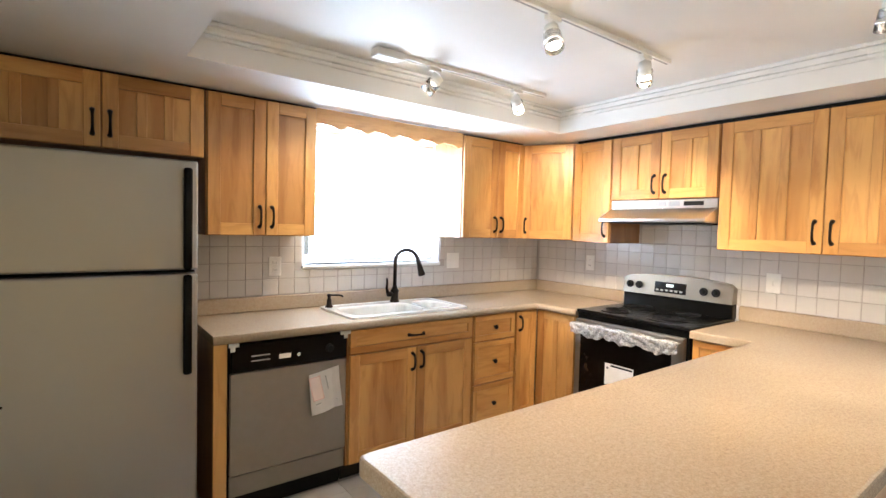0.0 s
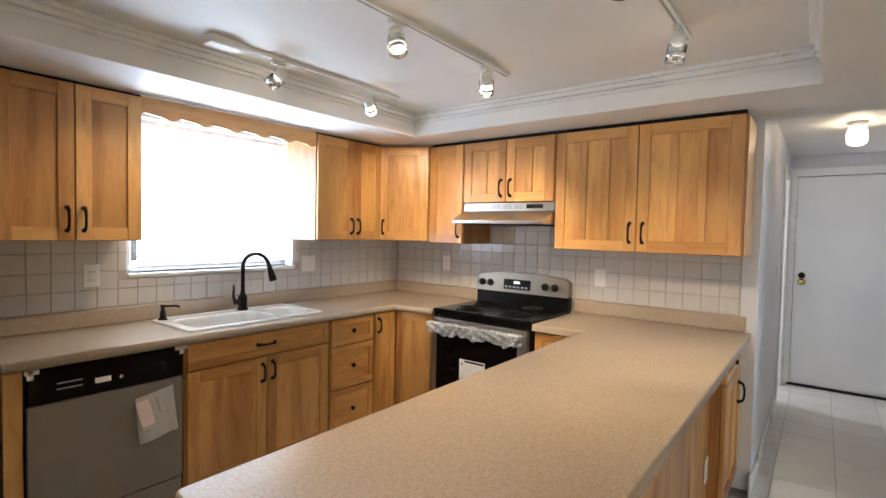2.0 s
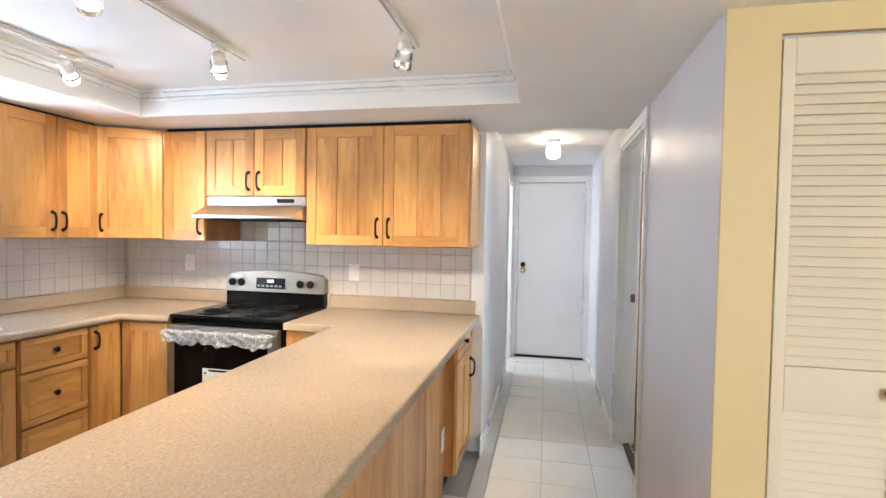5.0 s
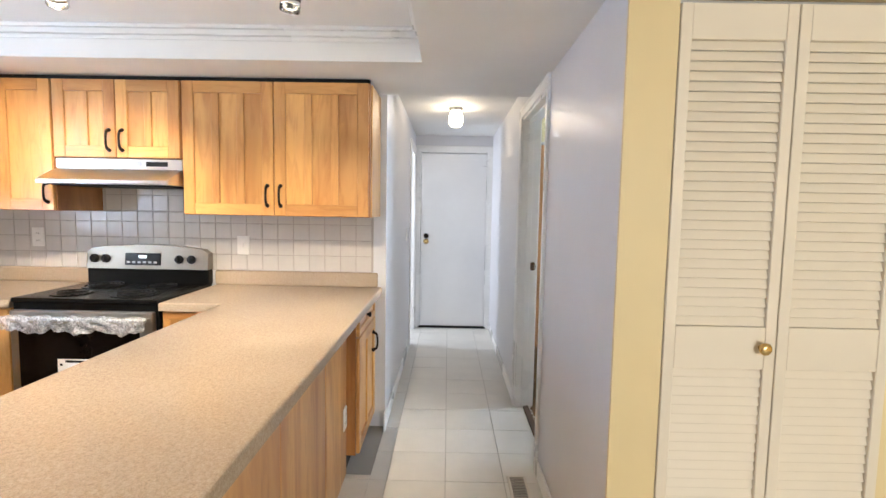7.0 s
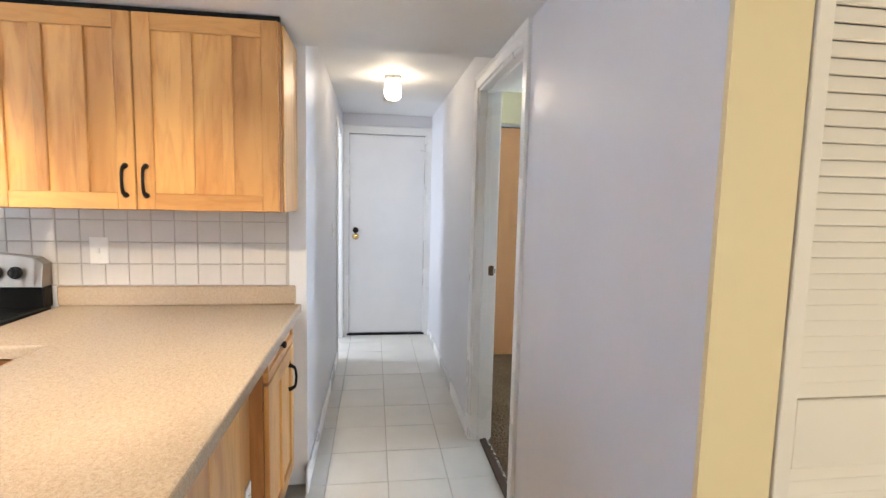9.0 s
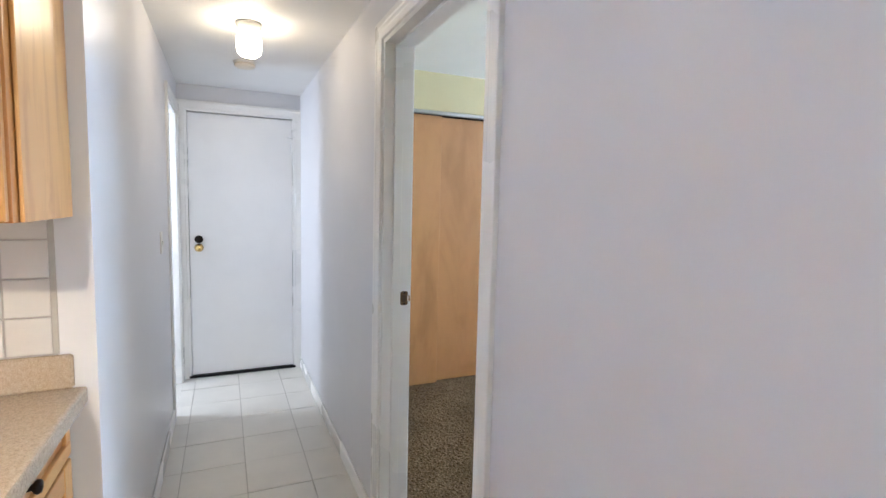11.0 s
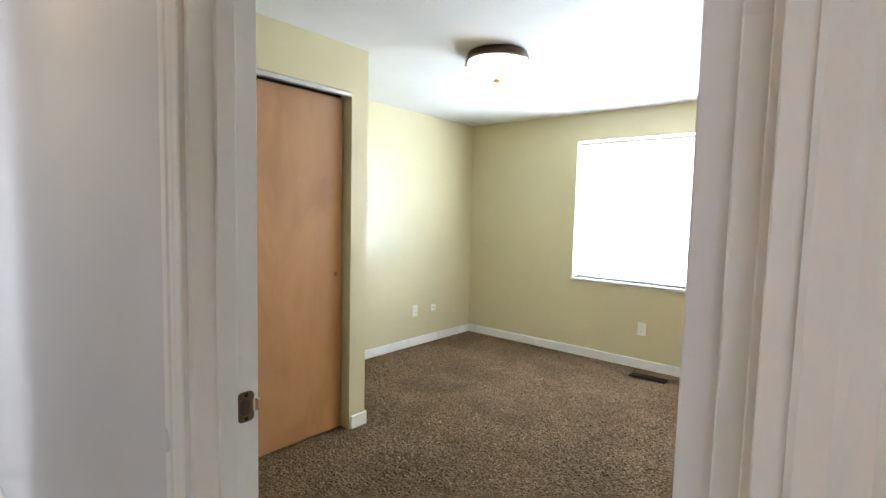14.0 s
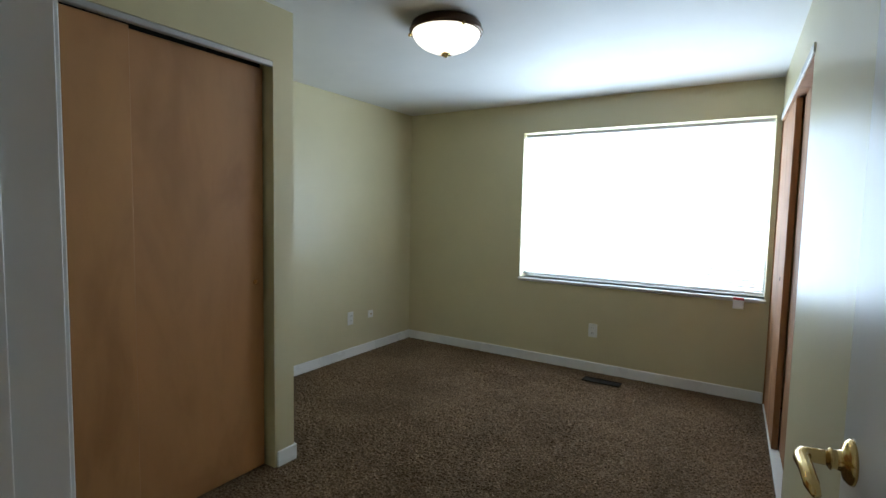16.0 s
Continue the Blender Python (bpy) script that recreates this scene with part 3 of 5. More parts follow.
part("latch_plate", boxes(((0.006, -0.8015, 0.97), (0.030, -0.7995, 1.03)), m=HINGE), CHROME, d)

# bathroom doorway with brown door
m = face_frame(WEST_TURN @ Vector((0, -4.055, 0)), WEST_TURN.to_3x3() @ Vector((0, 1, 0)), WEST_TURN.to_3x3() @ Vector((1, 0, 0)))
d = thing("door_3", m.translation, "brown wood veneer sliding doors in a thin brown frame", "door", kind="structure")
jamb_lining("jamb", m, 1.635, 2.06, 0.11, d, False, 0.012, DOOR_BROWN)
part("head_trim", boxes(((0.0, 2.06, 0.0), (1.655, 2.10, 0.008)), bevel=0.002, m=m), TRIM, d)
lf = part("leaf", boxes(((0.013, 0.015, -0.041), (0.84, 2.04, -0.008)), bevel=0.002, m=m), DOOR_BROWN, d)
lf2 = part("leaf", boxes(((0.82, 0.015, -0.081), (1.622, 2.04, -0.048)), bevel=0.002, m=m), DOOR_BROWN, d)
part("finger_pull", turned(bmesh.new(), [(0.014, 0), (0.014, 0.002), (0.009, 0.002)], m @ Vector((0.62, 1.0, -0.008)), 16, m.to_3x3().to_4x4()), BLACK_MATT, lf)
part("sill_strip", boxes(((0.013, 0.0, -0.11), (1.622, 0.010, 0.0)), bevel=0.002, m=m), PLASTIC, d)

# closet with sliding doors
d = thing("closet_door_track", (5.36, -1.29, 2.05), "silver sliding door track of the closet", "door track", kind="structure")
part("track", boxes(((5.295, -1.953, 2.060), (5.321, -0.622, 2.087)), bevel=0.004), ALU, d)
# solid black strip gives the gap over the doors its shade
part("track_gap", boxes(((5.3995, -1.953, 2.046), (5.408, -0.622, 2.088))), BLACK_MATT, d, "black strip for the shade in the gap below the track")
for y0, y1, x, lab in ((-1.94, -1.22, 5.362, "tan veneer sliding closet door, closed"), (-1.30, -0.63, 5.322, "tan veneer sliding closet door, overlapping the next")):
    d = thing("closet_door", (x, (y0 + y1) / 2, 0.012), lab, "closet door", "sliding closet doors", "structure")
    p = part("panel", boxes(((x, y0, 0.014), (x + 0.030, y1, 2.056)), bevel=0.002), DOOR_TAN, d)
    yp = y0 + 0.05 if y0 < -1.5 else y1 - 0.05
    part("finger_pull", turned(bmesh.new(), [(0.013, 0), (0.013, 0.0015), (0.009, 0.0015)], (x, yp, 0.99), 16, Matrix.Rotation(radians(-90), 4, 'Y')), BRASS, p, "small round finger pull")


def blind(name, x0, x1, y, z0, z1, pitch, tilt, place, label):
    """A mini blind: headrail, curved slats on one mesh, bottom rail, cords and wand."""
    t = thing(name, place, label, "window blind")
    part("headrail", boxes(((x0, y - 0.014, z1 - 0.028), (x1, y + 0.014, z1)), bevel=0.002), PLASTIC, t)
    bm = bmesh.new()
    w = pitch * 1.18
    n = 5
    for e in (0, 1):
        for k in range(n):
            s = (k / (n - 1) - 0.5) * w
            bm.verts.new(((x1 - x0) * (e - 0.5) * 0.995, s * math.cos(tilt), s * math.sin(tilt) + 0.0014 * (1 - (2 * k / (n - 1) - 1) ** 2)))
    bm.verts.ensure_lookup_table()
    for k in range(n - 1):
        bm.faces.new([bm.verts[i] for i in (k, k + 1, n + k + 1, n + k)])
    me = bpy.data.meshes.new("slat")
    bm.to_mesh(me)
    bm.free()
    me.materials.append(SLAT)
    me.shade_smooth()
    at = ORIGIN[t.name]
    z = z1 - 0.045
    while z > z0 + 0.03:
        ob = new("slat", me)
        ob.parent = t
        ob.location = Vector(((x0 + x1) / 2, y, z)) - at
        z -= pitch
    part("bottom_rail", boxes(((x0, y - 0.012, z0 + 0.004), (x1, y + 0.012, z0 + 0.020)), bevel=0.003), PLASTIC, t)
    for f in (0.12, 0.5, 0.88):
        xx = x0 + (x1 - x0) * f
        part("cord", tube(bmesh.new(), [(xx, y, z0 + 0.01), (xx, y, z1 - 0.01)], 0.0008, 5), PLASTIC, t)
    return t


def window(name, x0, x1, z0, z1, yin, out, label, sill=True):
    """A sliding window in a reveal: frame, two sashes with panes, sill and stool. out: +1 or -1 along y."""
    d = thing(name, ((x0 + x1) / 2, yin, z0), label, "window", kind="structure")
    yo = yin + out * 0.135
    f = 0.035
    bm = boxes(((x0, yo, z0), (x0 + f, yo + out * 0.05, z1)), ((x1 - f, yo, z0), (x1, yo + out * 0.05, z1)), ((x0 + f, yo, z0), (x1 - f, yo + out * 0.05, z0 + f)),
               ((x0 + f, yo, z1 - f), (x1 - f, yo + out * 0.05, z1)), bevel=0.003)
    part("window_frame", bm, TRIM, d)
    xm = (x0 + x1) / 2
    for a, b, s in ((x0 + f, xm + 0.02, 0.008), (xm - 0.02, x1 - f, 0.026)):
        y1, y2 = yo + out * s, yo + out * (s + 0.016)
        g = 0.025
        bm = boxes(((a, y1, z0 + f), (a + g, y2, z1 - f)), ((b - g, y1, z0 + f), (b, y2, z1 - f)), ((a + g, y1, z0 + f), (b - g, y2, z0 + f + g)), ((a + g, y1, z1 - f - g), (b - g, y2, z1 - f)), bevel=0.002)
        sash = part("sash", bm, TRIM, d)
        pane = part("pane", boxes(((a + g, (y1 + y2) / 2 - 0.002, z0 + f + g), (b - g, (y1 + y2) / 2 + 0.002, z1 - f - g))), PANE, sash)
        pane.visible_shadow = False
    bm = boxes(((x0 - 0.012, yin - out * 0.022, z0 - 0.022), (x1 + 0.012, yin + out * 0.135, z0)), bevel=0.004)
    part("window_sill", bm, TRIM, d)
    return d


window("window_1", 1.25, 2.31, 1.18, 2.06, KN, 1, "white sliding kitchen window, bright daylight behind a blind")
blind("kitchen_blind", 1.30, 2.268, KN + 0.035, 1.20, 2.050, 0.024, radians(-48), (1.77, KN + 0.035, 1.20), "white closed mini blind in the kitchen window")
window("window_2", 3.15, 5.075, 0.775, 2.10, BS, -1, "white bedroom window, bright daylight behind a blind")
blind("bedroom_blind", 3.165, 5.06, BS - 0.04, 0.80, 2.085, 0.024, radians(42), (4.11, BS - 0.04, 0.80), "white closed mini blind in the bedroom window")
part("window_apron", boxes(((3.15, BS, 0.742), (5.08, BS + 0.006, 0.752))), TRIM, None, "thin white trim below the bedroom window", kind="structure", category="trim")
t = thing("blind_tag", (3.31, BS + 0.025, 0.69), "small white hang tag with a red band at the window sill", "tag")
part("card", boxes(((3.275, BS + 0.024, 0.69), (3.345, BS + 0.028, 0.775)), bevel=0.001), PAPER, t)
part("band", boxes(((3.275, BS + 0.0282, 0.757), (3.345, BS + 0.0292, 0.775))), RED, t, "red band")


# ---- kitchen cabinets ----
def pull(bm, m, u, v, length=0.10, upright=True, w0=0.020):
    """An arched bar pull with spread feet, on a front."""
    pts = [(-0.5, 0.0), (-0.46, 0.010), (-0.40, 0.024), (-0.25, 0.030), (0, 0.032), (0.25, 0.030), (0.40, 0.024), (0.46, 0.010), (0.5, 0.0)]
    rad = [0.0115, 0.0095, 0.0072, 0.0062, 0.0058, 0.0062, 0.0072, 0.0095, 0.0115]
    line = [m @ (Vector((u, v + s * length, w0 + w)) if upright else Vector((u + s * length, v, w0 + w))) for s, w in pts]
    return tube(bm, line, 0.005, 8, rad)


def knob(bm, m, u, v, w0=0.020):
    return turned(bm, [(0.008, 0), (0.007, 0.010), (0.013, 0.014), (0.016, 0.020), (0.013, 0.026), (0.004, 0.028)], m @ Vector((u, v, w0)), 14, m.to_3x3().to_4x4())


def cabinet_door(parent, m, u0, u1, v0, v1, boards, handle=None, name="door", rail=0.062, stile=0.062):
    """A frame-and-panel door: stiles, rails and a recessed panel of upright boards; its own pull."""
    g, t = 0.0026, 0.020
    u0, u1, v0, v1 = u0 + g, u1 - g, v0 + g, v1 - g
    d = part(name, boxes(((u0, v0, 0.001), (u0 + stile, v1, t)), bevel=0.0025, m=m), WOOD_V, parent)
    part("stile", boxes(((u1 - stile, v0, 0.001), (u1, v1, t)), bevel=0.0025, m=m), WOOD_V, d)
    for a, b in ((v0, v0 + rail), (v1 - rail, v1)):
        part("rail", boxes(((u0 + stile, a, 0.001), (u1 - stile, b, t - 0.0008)), bevel=0.002, m=m), WOOD_H, d)
    a, b = u0 + stile, u1 - stile
    mw = 0.040
    w = (b - a - mw * (boards - 1)) / boards
    for k in range(boards):
        p = a + (w + mw) * k
        part("panel_board", boxes(((p - 0.001, v0 + rail - 0.001, 0.0), (p + w + 0.001, v1 - rail + 0.001, 0.0095)), m=m), WOOD_V, d)
        if k:
            part("mullion", boxes(((p - mw, v0 + rail, 0.001), (p, v1 - rail, t - 0.0006)), bevel=0.002, m=m), WOOD_V, d)
    if handle:
        part("handle", pull(bmesh.new(), m, *handle), BRONZE, d, "dark bronze bar pull", True)
    return d


def drawer_front(parent, m, u0, u1, v0, v1, grip="knob", framed=True):
    g, t = 0.0026, 0.020
    u0, u1, v0, v1 = u0 + g, u1 - g, v0 + g, v1 - g
    r = 0.036
    d = part("drawer", boxes(((u0, v0, 0.001), (u1, v0 + r, t)), bevel=0.002, m=m), WOOD_H, parent)
    part("rail", boxes(((u0, v1 - r, 0.001), (u1, v1, t)), bevel=0.002, m=m), WOOD_H, d)
    part("stile", boxes(((u0, v0 + r, 0.001), (u0 + r, v1 - r, t - 0.0006)), bevel=0.002, m=m), WOOD_V, d)
    part("stile", boxes(((u1 - r, v0 + r, 0.001), (u1, v1 - r, t - 0.0006)), bevel=0.002, m=m), WOOD_V, d)
    part("panel_board", boxes(((u0 + r, v0 + r, 0.0), (u1 - r, v1 - r, 0.010)), bevel=0.001, m=m), WOOD_H, d)
    uc, vc = (u0 + u1) / 2, (v0 + v1) / 2
    if grip == "knob":
        part("knob", knob(bmesh.new(), m, uc, vc, 0.0095), BRONZE, d, "dark bronze knob", True)
    elif grip == "pull":
        part("handle", pull(bmesh.new(), m, uc, vc, 0.11, False, 0.0095), BRONZE, d, "dark bronze bar pull", True)
    return d


def carcass(t, m, w, z0, z1, deep, base=False):
    bm = boxes(((0.001, z0, -deep), (w - 0.001, z1, 0.0)), bevel=0.001, m=m)
    part("body", bm, WOOD_BOX, t)
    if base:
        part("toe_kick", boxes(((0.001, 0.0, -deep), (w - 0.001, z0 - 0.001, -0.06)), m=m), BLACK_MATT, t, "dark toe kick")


# wall cabinets on the window wall
UY, UZ0, UZ1 = 2.95, 1.372, 2.086
DU = KN - UY
for name, x0, x1, z0, mids, boards, lab in (
        ("wall_cabinet", -0.27, 0.607, 1.752, (0.187,), 3, "short honey wood wall cabinet above the fridge"),
        ("wall_cabinet", 0.612, 1.185, UZ0, (0.905,), 1, "honey wood wall cabinet with two panelled doors"),
        ("wall_cabinet", 2.255, 2.862, UZ0, (2.59,), 1, "honey wood wall cabinet between window and corner")):
    m = SOUTH(x0, UY)
    t = thing(name, ((x0 + x1) / 2, KN, z0), lab, "cabinet", "honey wood wall cabinets")
    carcass(t, m, x1 - x0, z0, UZ1, DU)
    mid = mids[0] - x0
    cabinet_door(t, m, 0.004, mid, z0, UZ1, boards, (mid - 0.032, z0 + (0.10 if z0 < 1.5 else 0.11), 0.105))
    cabinet_door(t, m, mid, x1 - x0 - 0.002, z0, UZ1, boards if x1 < 2 else 1, (mid + 0.032, z0 + (0.10 if z0 < 1.5 else 0.11), 0.105))

# corner wall cabinet on the slant
A, B = Vector((2.866, 2.95, 0)), Vector((3.048, 2.606, 0))
u = (B - A).normalized()
m = face_frame(A, u, Vector((0, 0, 1)).cross(u) * -1)
t = thing("corner_wall_cabinet", (3.2, 2.95, UZ0), "honey wood corner wall cabinet with a slanted door", "cabinet", "honey wood wall cabinets")
bm = prism(bmesh.new(), [(A.x, A.y), (B.x, B.y), (KE, B.y), (KE, KN), (A.x, KN)], UZ0, UZ1)
part("body", bm, WOOD_BOX, t)
cabinet_door(t, m, 0.004, (B - A).length - 0.004, UZ0, UZ1, 1, (0.035, UZ0 + 0.10, 0.105))

# wall cabinets on the range wall
UX = 3.055
for y0, y1, z0, boards, lab in ((2.600, 2.288, UZ0 - 0.01, 1, "narrow honey wood wall cabinet beside the hood"),
                                (2.284, 1.583, 1.655, 2, "short honey wood wall cabinet above the range hood"),
                                (1.579, 0.556, UZ0 - 0.018, 3, "wide honey wood wall cabinet with two panelled doors")):
    m = WEST(UX, y0)
    w = y0 - y1
    t = thing("wall_cabinet", (KE, (y0 + y1) / 2, z0), lab, "cabinet", "honey wood wall cabinets")
    carcass(t, m, w, z0, UZ1 - 0.010, KE - UX)
    if w < 0.4:
        cabinet_door(t, m, 0.002, w - 0.002, z0, UZ1 - 0.010, 1, (w - 0.035, z0 + 0.10, 0.105))
    else:
        mid = 0.348 if z0 > 1.5 else 0.502
        hz = z0 + (0.11 if z0 < 1.5 else 0.095)
        cabinet_door(t, m, 0.003, mid, z0, UZ1 - 0.010, boards, (mid - 0.036, hz, 0.11))
        cabinet_door(t, m, mid, w - 0.003, z0, UZ1 - 0.010, boards, (mid + 0.036, hz, 0.11))
    if y1 < 1:
        part("end_panel", boxes(((w, z0, -(KE - UX) + 0.004), (w + 0.008, UZ1 - 0.010, -0.03)), bevel=0.002, m=m), WOOD_V, t)

# black strips stand in for the shadow gap between cabinets and ceiling
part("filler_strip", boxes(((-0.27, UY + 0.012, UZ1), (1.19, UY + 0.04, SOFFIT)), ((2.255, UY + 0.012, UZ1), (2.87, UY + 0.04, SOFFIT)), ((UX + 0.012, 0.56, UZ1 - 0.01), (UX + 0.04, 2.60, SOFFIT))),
     BLACK_MATT, None, "black strip standing in for the shade above the wall cabinets", kind="structure", category="trim")

# scalloped valance over the window
t = thing("valance", (1.72, UY, 2.0), "honey wood window valance with a scalloped lower edge", "valance")
bm = bmesh.new()
N = 96
X0, X1 = 1.188, 2.252
low, high = [], []
for i in range(N + 1):
    x = X0 + (X1 - X0) * i / N
    f = (x - X0) / (X1 - X0)
    dip = 0.009 * math.sin(f * 2 * math.pi * 6.0) + 0.004 * math.sin(f * 2 * math.pi * 12.0 + 0.8)
    low.append((x, 2.004 + dip))
for yy in (UY - 0.006, UY + 0.012):
    bm.verts.ensure_lookup_table()
    for x, z in low:
        bm.verts.new((x, yy, z))
    for x, z in low:
        bm.verts.new((x, yy, SOFFIT - 0.004))
bm.verts.ensure_lookup_table()
S = N + 1
for i in range(N):
    for o, flip in ((0, 0), (2 * S, 1)):
        q = [o + i, o + i + 1, o + S + i + 1, o + S + i]
        bm.faces.new([bm.verts[k] for k in (q[::-1] if flip else q)])
    bm.faces.new([bm.verts[k] for k in (i, 2 * S + i, 2 * S + i + 1, i + 1)])
part("board", bm, WOOD_H, t)

# base cabinets on the window wall
BY = 2.722
m0 = SOUTH(0.0, BY)


def base_unit(name, m, w, lab, deep=0.54, z1=0.868):
    c = m @ Vector((w / 2, 0, -deep / 2))
    t = thing(name, c, lab, "cabinet", "honey wood base cabinets")
    carcass(t, m, w, 0.10, z1, deep, True)
    return t


t = thing("end_panel", (0.63, 3.0, 0), "honey wood end panel beside the dishwasher", "cabinet panel")
part("front_stile", boxes(((0.606, BY, 0.0), (0.668, BY + 0.020, 0.868)), bevel=0.002), WOOD_V, t)
# the side's shade is put into its colour with the darker wood
part("side_board", boxes(((0.609, BY + 0.0205, 0.0), (0.668, BY + 0.55, 0.868)), bevel=0.002), WOOD_BOX, t, "wood side board, coloured darker for the shade on it")
m = SOUTH(1.286, BY)
t = base_unit("sink_base_cabinet", m, 0.906, "honey wood sink cabinet with false front and two doors", 0.54, 0.68)
part("front_rail", boxes(((0.001, 0.681, -0.03), (0.905, 0.868, 0.0)), m=m), WOOD_BOX, t)
part("side_rail", boxes(((0.001, 0.681, -0.54), (0.02, 0.868, -0.031)), m=m), WOOD_BOX, t)
drawer_front(t, m, 0.012, 0.896, 0.728, 0.862, "pull")
cabinet_door(t, m, 0.012, 0.456, 0.105, 0.722, 1, (0.424, 0.635, 0.10))
cabinet_door(t, m, 0.456, 0.896, 0.105, 0.722, 1, (0.488, 0.640, 0.10))
m = SOUTH(2.196, BY)
t = base_unit("drawer_base_cabinet", m, 0.388, "honey wood base cabinet with three drawers")
for z0, z1 in ((0.688, 0.862), (0.398, 0.682), (0.105, 0.392)):
    drawer_front(t, m, 0.006, 0.380, z0, z1, "knob")
m = SOUTH(2.588, BY)
t = base_unit("corner_base_cabinet", m, 0.235, "honey wood corner base cabinet with a narrow door")
cabinet_door(t, m, 0.004, 0.212, 0.105, 0.862, 1, (0.034, 0.775, 0.10), rail=0.055, stile=0.05)
EX = 2.824
m = WEST(EX, BY)
t = base_unit("corner_base_cabinet", m, 0.362, "honey wood corner base cabinet beside the range")
cabinet_door(t, m, 0.022, 0.355, 0.105, 0.862, 2, None, rail=0.055, stile=0.055)
m = WEST(EX, 1.582)
t = base_unit("narrow_base_cabinet", m, 0.336, "narrow honey wood base cabinet beside the range")
drawer_front(t, m, 0.006, 0.330, 0.700, 0.862, "")
cabinet_door(t, m, 0.006, 0.330, 0.105, 0.694, 1)

# peninsula: boarded back, and a cabinet that opens to the corridor
t = thing("peninsula_cabinet", (1.7, 0.94, 0), "honey wood peninsula with a boarded back", "cabinet", "honey wood base cabinets")
part("body", boxes(((0.68, 0.655, 0.10), (2.84, 1.232, 0.868)), ((0.74, 0.70, 0.0), (2.84, 1.18, 0.10))), WOOD_BOX, t)
xs = [0.672, 0.99, 1.21, 1.60, 1.83, 2.17, 2.40, 2.70, 2.838]
for k, (a, b) in enumerate(zip(xs, xs[1:])):
    part("back_board", boxes(((a, 0.637 + 0.002 * (k % 2), 0.0), (b - 0.0005, 0.654, 0.868)), bevel=0.0012), WOOD_V, t)
for k, (a, b) in enumerate(((0.637, 0.93), (0.93, 1.24))):
    part("end_board", boxes(((0.662, a + 0.018, 0.0), (0.6715, b, 0.868)), bevel=0.0012), WOOD_V, t)
m = SOUTH(2.842, 0.592)
t = base_unit("corridor_base_cabinet", m, 0.570, "honey wood base cabinet with drawer and door facing the corridor", 0.60)
drawer_front(t, m, 0.006, 0.564, 0.735, 0.862, "knob")
cabinet_door(t, m, 0.006, 0.564, 0.105, 0.729, 2, (0.44, 0.60, 0.115))

# worktop: window run, corner, range-side run and peninsula, with coved splash
t = thing("worktop", (2.0, 2.0, 0.868), "speckled beige laminate worktop with raised back edge", "worktop")


def rounded(outline, corner, r, n=6):
    """The outline with the corner at index corner rounded."""
    out = []
    for i, p in enumerate(outline):
        if i not in corner:
            out.append(p)
            continue
        p0, p1, p2 = Vector(outline[i - 1]), Vector(p), Vector(outline[(i + 1) % len(outline)])
        a, b = (p0 - p1).normalized() * r, (p2 - p1).normalized() * r
        for k in range(n + 1):
            f = k / n
            q = p1 + a * (1 - f) ** 2 + b * f ** 2
            out.append((q.x, q.y))
    return out


FY, FX, RL, RR = 2.690, 2.790, 2.345, 1.588
SX0, SX1, SY0, SY1 = 1.345, 2.165, 2.765, 3.190
bm = bmesh.new()
Z0, Z1 = 0.868, 0.910
for a, b in (((0.598, FY), (SX0, KN)), ((SX1, FY), (2.74, KN))):
    box(bm, (*a, Z0), (*b, Z1))
box(bm, (SX0, FY, Z0), (SX1, SY0, Z1))
box(bm, (SX0, SY1, Z0), (SX1, KN, Z1))
part("window_run", bm, LAMINATE, t)
bm = prism(bmesh.new(), [(2.74, FY), (FX - 0.03, FY), (FX, FY - 0.03), (FX, RL + 0.003), (KE, RL + 0.003), (KE, KN), (2.74, KN)], Z0, Z1)
part("corner_run", bm, LAMINATE, t)
bm = prism(bmesh.new(), rounded([(0.598, 0.535), (KE + 0.0, 0.535), (KE, RR - 0.003), (FX, RR - 0.003), (FX, 1.275), (0.598, 1.275)], (0, 5), 0.03), Z0, Z1, 0.008)
part("peninsula_run", bm, LAMINATE, t)
bm = bmesh.new()
tube(bm, [(0.598, FY, 0.889), (FX - 0.03, FY, 0.889), (FX, FY - 0.03, 0.889), (FX, RL + 0.003, 0.889)], 0.0205, 10)
part("front_edge", bm, LAMINATE, t, "", True)
for a, b in (((0.598, KN - 0.020, Z1), (KE, KN, 1.000)), ((KE - 0.020, RL + 0.003, Z1), (KE, KN - 0.020, 1.000)), ((KE - 0.020, 0.560, Z1), (KE, RR - 0.003, 1.000))):
    part("back_splash", boxes((a, b), bevel=0.006), LAMINATE, t)

# sink
t = thing("kitchen_sink", (1.755, 2.98, 0.90), "white two-bowl drop-in kitchen sink", "sink")


